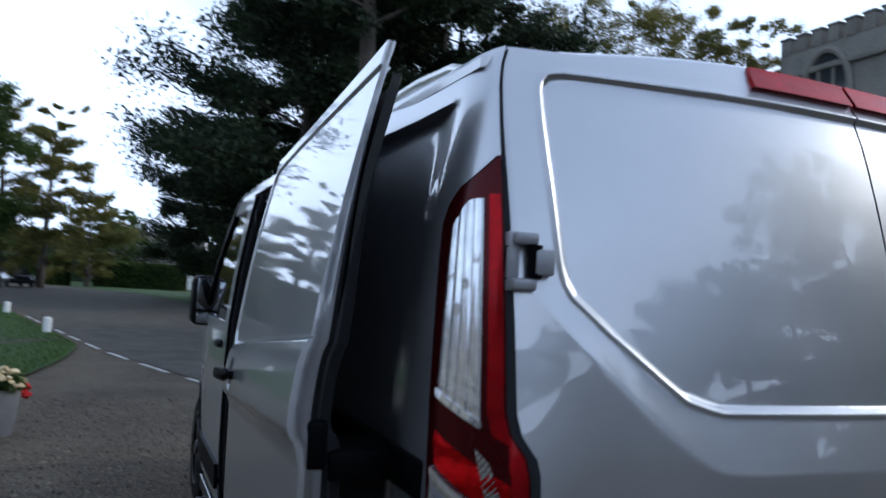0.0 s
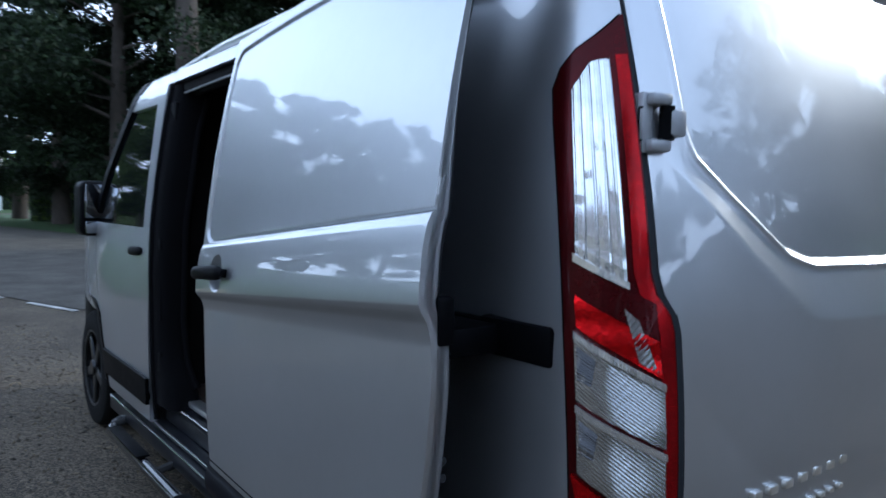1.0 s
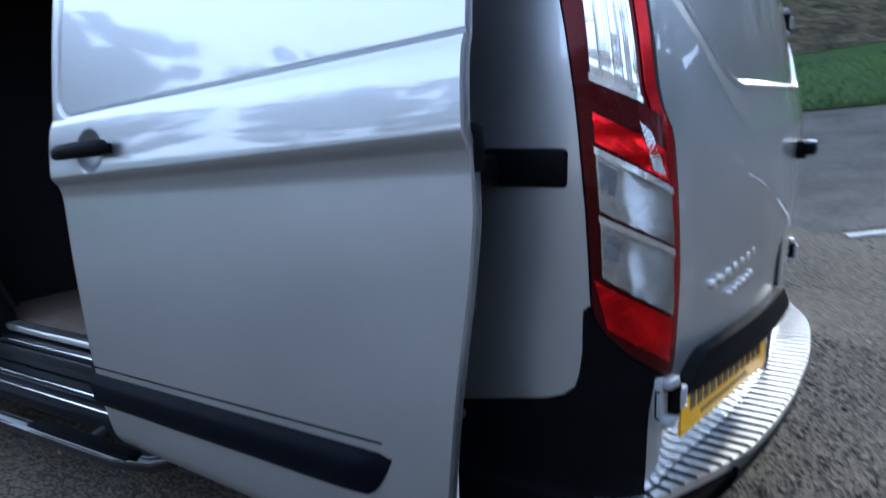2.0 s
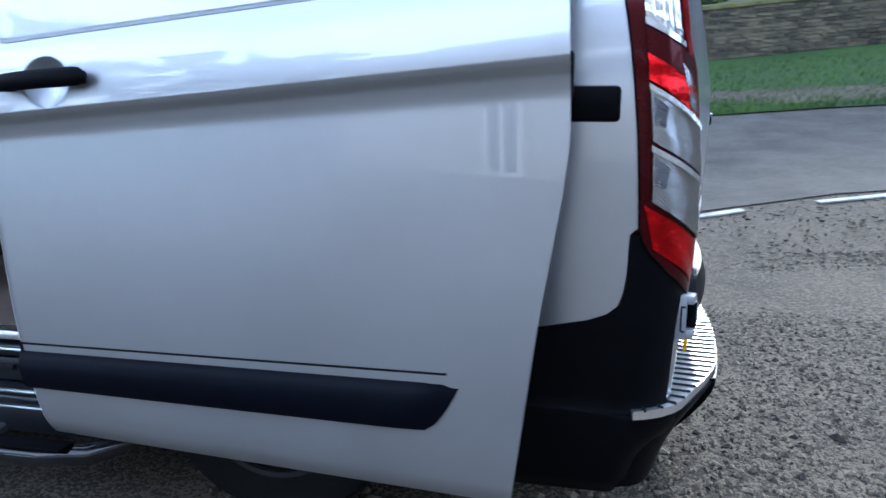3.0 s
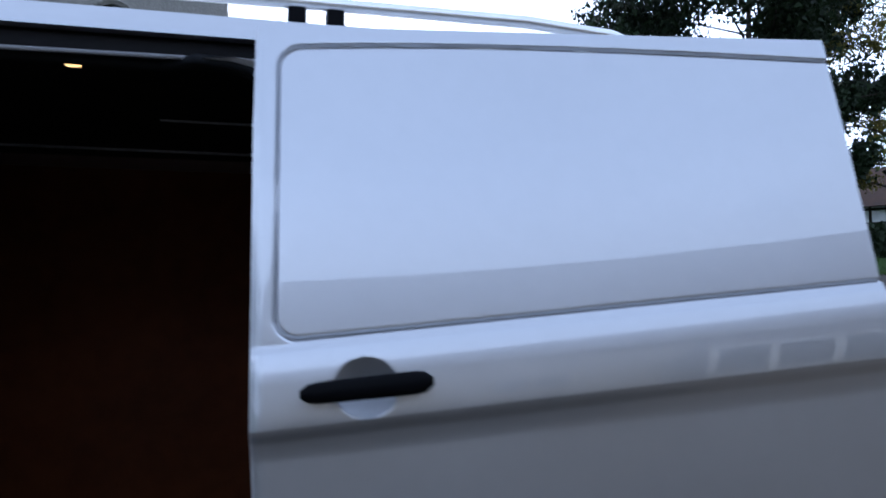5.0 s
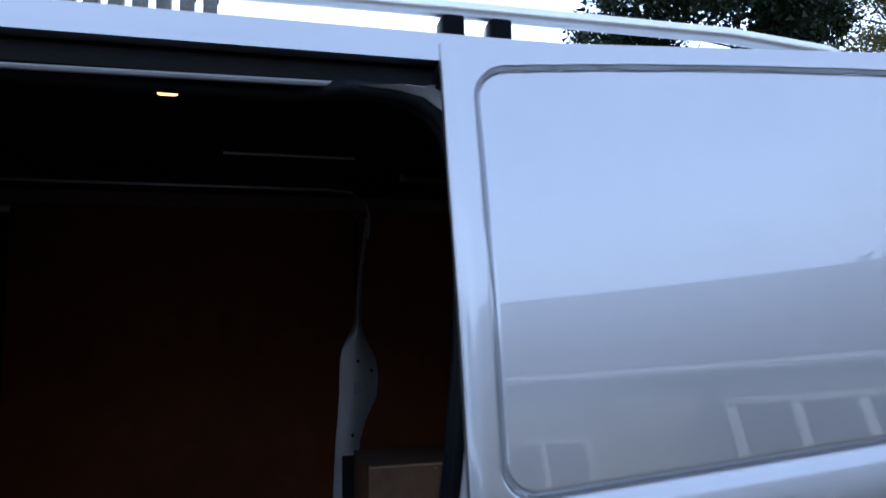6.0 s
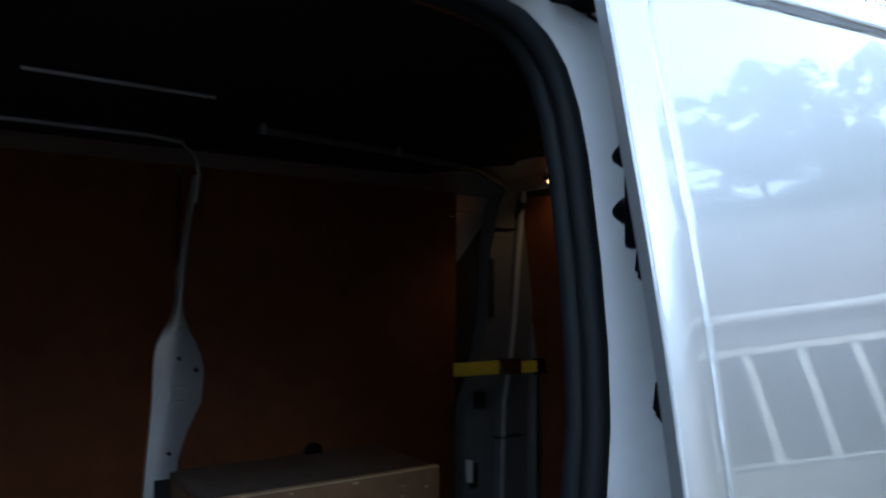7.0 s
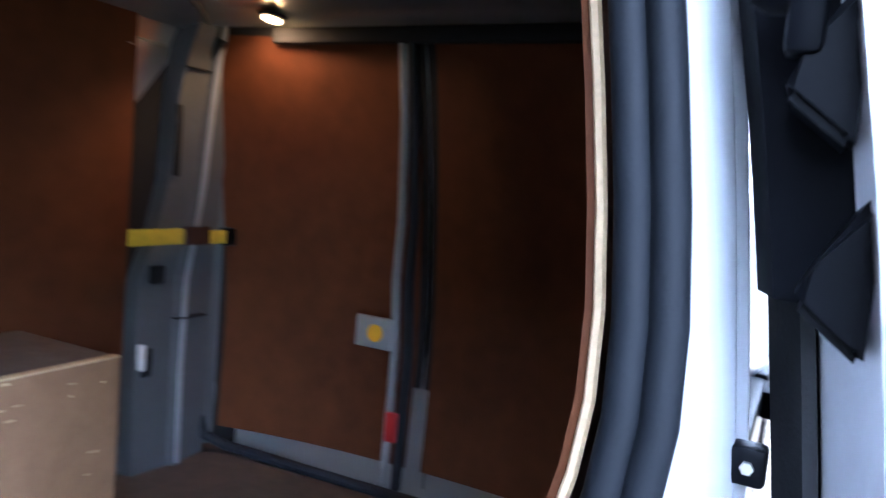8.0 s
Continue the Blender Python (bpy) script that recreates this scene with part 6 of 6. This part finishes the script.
def house(x, y, w, dp_, he, hr, rot, wall, label, windows=(), group="", roof=None, timbered=False):
    z = gz(x, y)
    h = thing("house", label, "house", group, (x, y, z))
    h.rotation_euler = (0, 0, radians(rot))
    box("wall", (-w / 2, -dp_ / 2, -1), (w / 2, dp_ / 2, he), wall, h, "", 0.02)
    v = [(-w / 2 - .4, -dp_ / 2 - .4, he - .15), (w / 2 + .4, -dp_ / 2 - .4, he - .15), (w / 2 + .4, dp_ / 2 + .4, he - .15), (-w / 2 - .4, dp_ / 2 + .4, he - .15), (-w / 2 - .4, 0, hr), (w / 2 + .4, 0, hr)]
    part("roof", as_mesh("roof", v, [(0, 1, 5, 4), (2, 3, 4, 5), (0, 4, 3), (1, 2, 5), (0, 3, 2, 1)], roof or TILES, 0), h, "brown tiled roof" if roof else "grey tiled roof")
    part("gable", as_mesh("gable", [(-w / 2 - .41, -dp_ / 2, he), (-w / 2 - .41, dp_ / 2, he), (-w / 2 - .41, 0, hr - .4), (-w / 2 - .3, -dp_ / 2, he), (-w / 2 - .3, dp_ / 2, he), (-w / 2 - .3, 0, hr - .4)], [(0, 1, 2), (3, 5, 4), (0, 1, 4, 3), (1, 2, 5, 4), (2, 0, 3, 5)], wall, 0), h)
    if w < 20:
        box("chimney", (w * .2, -.35, hr - .9), (w * .2 + .7, .35, hr + .9), TILES, h, "", .03)
    if timbered:
        for k in range(13):
            a = -w / 2 + 0.1 + (w - 0.2) * k / 12
            box("timber", (a - .08, -dp_ / 2 - .03, -.5), (a + .08, -dp_ / 2 + .02, he - .16), TIMBER, h, "dark timber", .005)
        for a in (.5, he * .55, he - .3):
            box("timber", (-w / 2, -dp_ / 2 - .035, a - .08), (w / 2, -dp_ / 2 + .015, a + .08), TIMBER, h, "dark timber", .005)
    for cx, cz, ww, hh in windows:
        win = part("window", None, h, "white-framed window")
        win.location = (cx, -dp_ / 2 - .02, cz)
        box("pane", (-ww / 2, -.01, -hh / 2), (ww / 2, .01, hh / 2), DARKWIN, win, "", 0)
        for a in (-ww / 2, 0, ww / 2):
            box("frame", (a - .05, -.05, -hh / 2 - .05), (a + .05, .03, hh / 2 + .05), WHITE, win, "", .005)
        for a in (-hh / 2, hh / 2):
            box("frame", (-ww / 2 - .05, -.045, a - .05), (ww / 2 + .05, .025, a + .05), WHITE, win, "", .005)
    return h


WIN = tuple((x, 1.6, 1.5, 1.3) for x in (-10.5, -7.5, -3.9, -0.6, 3.0, 6.4)) + ((9.2, 1.1, 1.0, 2.1), (-13.0, 1.25, 2.4, 2.0))
house(-6.0, 14.3, 30, 7, 3.7, 6.95, 28.0, RENDERW, "long cream cottage with a grey tiled roof and white windows", WIN)
tube("gutter", [(-15.3, -3.94, 3.54), (15.3, -3.94, 3.54)], 0.10, WHITE, bpy.data.objects["house"], sides=8)
x, y = at_heading(-2.7, 92)
house(x, y, 9, 8, 3.0, 6.5, 78, WHITE, "small white gabled house far down the lane")
x, y = at_heading(-134.4, 55, (1.4, 2.45))
house(x, y, 11, 7, 2.6, 5.4, 132, WHITE, "half-timbered white cottage with a brown tiled roof behind a hedge", ((-2.2, 1.5, 1.1, 1.0), (2.4, 1.5, 1.1, 1.0)), "", BROWNTILES, True)



def hedge(pts, h, w, label, seed, leaf=None, ragged=0.0):
    r = random.Random(seed)
    v, f = [], []
    x0, y0 = pts[0]
    hd = thing("hedge", label, "hedge", "", (x0, y0, gz(x0, y0)))
    line = along(pts, 40)
    crest = [h * (1 - ragged * r.random()) for _ in range(41)]
    core, cf = [], []
    for i, p in enumerate(line):
        q = line[min(i + 1, 40)] - line[max(i - 1, 0)]
        nn = Vector((-q.y, q.x, 0)).normalized() * (w * .45)
        z = gz(p.x, p.y)
        for o, zz in ((-1, -.2), (-1, crest[i] * .92), (1, crest[i] * .92), (1, -.2)):
            core.append((p.x + nn.x * o - x0, p.y + nn.y * o - y0, z + zz - gz(x0, y0)))
    for i in range(40):
        for k in range(4):
            cf.append((i * 4 + k, i * 4 + (k + 1) % 4, i * 4 + 4 + (k + 1) % 4, i * 4 + 4 + k))
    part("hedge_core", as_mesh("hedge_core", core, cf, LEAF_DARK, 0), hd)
    for _ in range(7000):
        i = r.randrange(40)
        p = line[i].lerp(line[i + 1], r.random())
        q = (line[i + 1] - line[i]).normalized()
        nn = Vector((-q.y, q.x, 0))
        top = r.random() < .35
        o = r.uniform(-.5, .5) * w if top else r.choice((-.5, .5)) * w
        zz = crest[i] * (r.uniform(.93, 1.05 + ragged * .4) if top else r.random())
        c = Vector((p.x - x0, p.y - y0, gz(p.x, p.y) - gz(x0, y0) + zz)) + nn * o
        n = Vector((r.gauss(0, 1), r.gauss(0, 1), r.gauss(.3, 1))).normalized()
        a = n.orthogonal().normalized() * .09 * (1 + h * .2)
        b = n.cross(a) * .6
        k = len(v)
        v += [c - a, c + b, c + a, c - b]
        f.append((k, k + 1, k + 2, k + 3))
    me = bpy.data.meshes.new("foliage")
    me.from_pydata([tuple(q) for q in v], [], f)
    me.materials.append(leaf or LEAF_GREEN)
    part("foliage", me, hd)


hedge([at_heading(7.0, 78), at_heading(3.2, 76)], 2.4, 1.6, "clipped dark green hedge at the end of the lane", 1)
hedge([at_heading(1.5, 80), at_heading(-4.5, 78)], 2.4, 1.6, "clipped dark green hedge at the end of the lane", 2)
hedge([at_heading(-123.0, 20.6, (1.4, 2.45)), at_heading(-130.5, 21.5, (1.5, 2.4)), at_heading(-152, 27, (1.5, 2.4))], 0.8, 1.0, "low dark hedge along the verge", 3, LEAF_DARK, 0.12)

hedge([at_heading(16, 100), at_heading(4, 112), at_heading(-8, 104)], 6.5, 4.0, "dark distant wood beyond the crossroad", 8)
hedge([(-14.8, -18.6), (-10.9, -20.2)], 3.2, 2.0, "dark overgrown shrubs at the end of the churchyard wall", 4, LEAF_DARK, 0.45)
hedge([(-40, -44), (-20, -33), (-8, -27), (1.5, -22.5)], 5.5, 3.0, "tall dark yew planting behind the churchyard wall", 5)
hedge([at_heading(-8, 50), at_heading(-17, 46), at_heading(-30, 50)], 4.0, 3.0, "dark undergrowth below the evergreens", 6)


def veranda(cx, cy, rot, n, step):
    """A long white-framed glazed veranda on a low wall, under a lean-to roof."""
    c = thing("veranda", "long white-framed glazed veranda along the cottage front", "veranda", "", (cx, cy, gz(cx, cy)))
    c.rotation_euler = (0, 0, radians(rot))
    w = n * step
    box("low_wall", (0, 0, -0.3), (w, 0.12, 0.78), RENDERW, c, "", 0.01)
    for i in range(n + 1):
        x = i * step
        box("post", (x - 0.07, -0.05, 0.84), (x + 0.07, 0.07, 2.70), WHITE, c, "white post", 0.006)
        if i < n:
            box("pane", (x + 0.075, 0.0, 0.845), (x + step - 0.075, 0.02, 2.695), DARKWIN, c, "", 0)
    box("top_rail", (-0.1, -0.09, 2.702), (w + 0.1, 0.10, 2.86), WHITE, c, "white top rail", 0.01)
    box("sill_rail", (-0.05, -0.10, 0.782), (w + 0.05, 0.08, 0.838), WHITE, c, "white sill", 0.005)
    part("lean_to_roof", as_mesh("lean_to_roof", [(-0.1, -0.12, 2.862), (w + 0.1, -0.12, 2.862), (w + 0.1, 0.88, 3.25), (-0.1, 0.88, 3.25), (-0.1, -0.12, 2.91), (w + 0.1, -0.12, 2.91), (w + 0.1, 0.88, 3.30), (-0.1, 0.88, 3.30)], [(0, 1, 2, 3), (4, 5, 6, 7), (0, 1, 5, 4), (1, 2, 6, 5), (2, 3, 7, 6), (3, 0, 4, 7)], TILES, 0), c, "grey lean-to roof")


veranda(-12.94, 5.53, 28.0, 12, 0.85)
# white posts on the lawn
for x, y in ((17.0, 2.75), (24.4, 4.4), (32.0, 5.8)):
    ps = thing("verge_post", "short white post on the grass edge", "post", "white verge posts", (x, y, gz(x, y)))
    tube("post_shaft", [(0, 0, -.1), (0, 0, .34), (0, 0, .37)], [.085, .085, .06], WHITE, ps, sides=12)
# the tub of flowers
TUB = mat("galvanised_tub", (0.45, 0.46, 0.48), 0.45, 0.7, 0, 0.15, 6.0, 0.1, 60.0)
PETAL = mat("cream_petals", (0.75, 0.60, 0.35), 0.7, 0, 0, 0.15, 20.0)
REDPETAL = mat("red_petals", (0.55, 0.01, 0.01), 0.7, 0, 0, 0.15, 20.0)
tub = thing("flower_tub", "grey metal tub of cream and red flowers", "planter", "", (6.15, 2.28, 0.0))
tube("tub", [(0, 0, 0), (0, 0, .02), (0, 0, .36), (0, 0, .38)], [.13, .135, .18, .185], TUB, tub, "grey metal tub", 24)
r = random.Random(3)
for i in range(46):
    a, q = r.uniform(0, 6.3), .21 * math.sqrt(r.random())
    c = Vector((q * math.cos(a), q * math.sin(a), .42 + .13 * (1 - (q / .21) ** 2) + r.uniform(-.02, .02)))
    red = i > 36
    if red:
        c = Vector((.08 + r.uniform(-.06, .06), -.17 + r.uniform(-.05, .05), .34 + r.uniform(-.04, .05)))
    bm = bmesh.new()
    bmesh.ops.create_icosphere(bm, subdivisions=1, radius=.032, matrix=Matrix.Translation(c) @ Matrix.Diagonal((1, 1, .7, 1)))
    for vv in bm.verts:
        vv.co += Vector((r.gauss(0, .006), r.gauss(0, .006), r.gauss(0, .006)))
    bm_part("flower", bm, REDPETAL if red else PETAL, tub, "", 0)
lv, lf = [], []
for _ in range(400):
    a, q = r.uniform(0, 6.3), .2 * math.sqrt(r.random())
    c = Vector((q * math.cos(a), q * math.sin(a), .38 + r.uniform(0, .1)))
    n = Vector((r.gauss(0, 1), r.gauss(0, 1), 1)).normalized()
    u_, w_ = n.orthogonal() * .035, n.cross(n.orthogonal()) * .018
    o = len(lv)
    lv += [c - u_, c + w_, c + u_, c - w_]
    lf.append((o, o + 1, o + 2, o + 3))
me = bpy.data.meshes.new("leaves")
me.from_pydata([tuple(q) for q in lv], [], lf)
me.materials.append(LEAF_GREEN)
part("leaves", me, tub)


def parked_car(x, y, rot):
    """A dark hatchback far down the lane."""
    c = thing("car", "dark blue hatchback parked far down the lane", "car", "", (x, y, gz(x, y)))
    c.rotation_euler = (0, 0, radians(rot))
    body = mat("dark_car_paint", (0.012, 0.016, 0.028), 0.25, 0.3, 1.0, 0.1, 4.0)
    bm = bmesh.new()
    add_box(bm, (-2.0, -.85, .28), (2.0, .85, .88), .12, 3)
    bm_part("body", bm, body, c)
    prof = [(-1.9, .86), (-1.45, 1.40), (.35, 1.44), (1.15, .90)]
    v = [(px_, s * (.80 if pz < 1 else .62), pz) for s in (-1, 1) for px_, pz in prof]
    part("cabin", as_mesh("cabin", v, [(0, 1, 2, 3), (7, 6, 5, 4), (0, 1, 5, 4), (1, 2, 6, 5), (2, 3, 7, 6), (3, 0, 4, 7)], DARKWIN, 20), c, "dark windows")
    box("roof", (-1.40, -.60, 1.40), (.32, .60, 1.46), body, c, "", .02)
    for wx in (-1.25, 1.3):
        for s in (-1, 1):
            tube("wheel", [(wx, s * .70, .31), (wx, s * .87, .31)], .31, TYRE, c, sides=20)
    for s in (-1, 1):
        box("headlamp", (1.90, s * .62 - .16, .62), (2.01, s * .62 + .16, .76), CLEAR, c, "", .02)


x, y = at_heading(6.4, 62)
parked_car(x, y, 200)
# narrow path across the lawn
pathway = strip_sheet("pavement_lawn_path", [(15.3, 2.25), (13.9, 3.3), (9.8, 7.0)], [(15.7, 2.4), (14.4, 3.5), (10.3, 7.2)], ASPHALT, 0.047, 12, 3)
tagged(pathway, "narrow worn path across the lawn", "path", kind="structure")
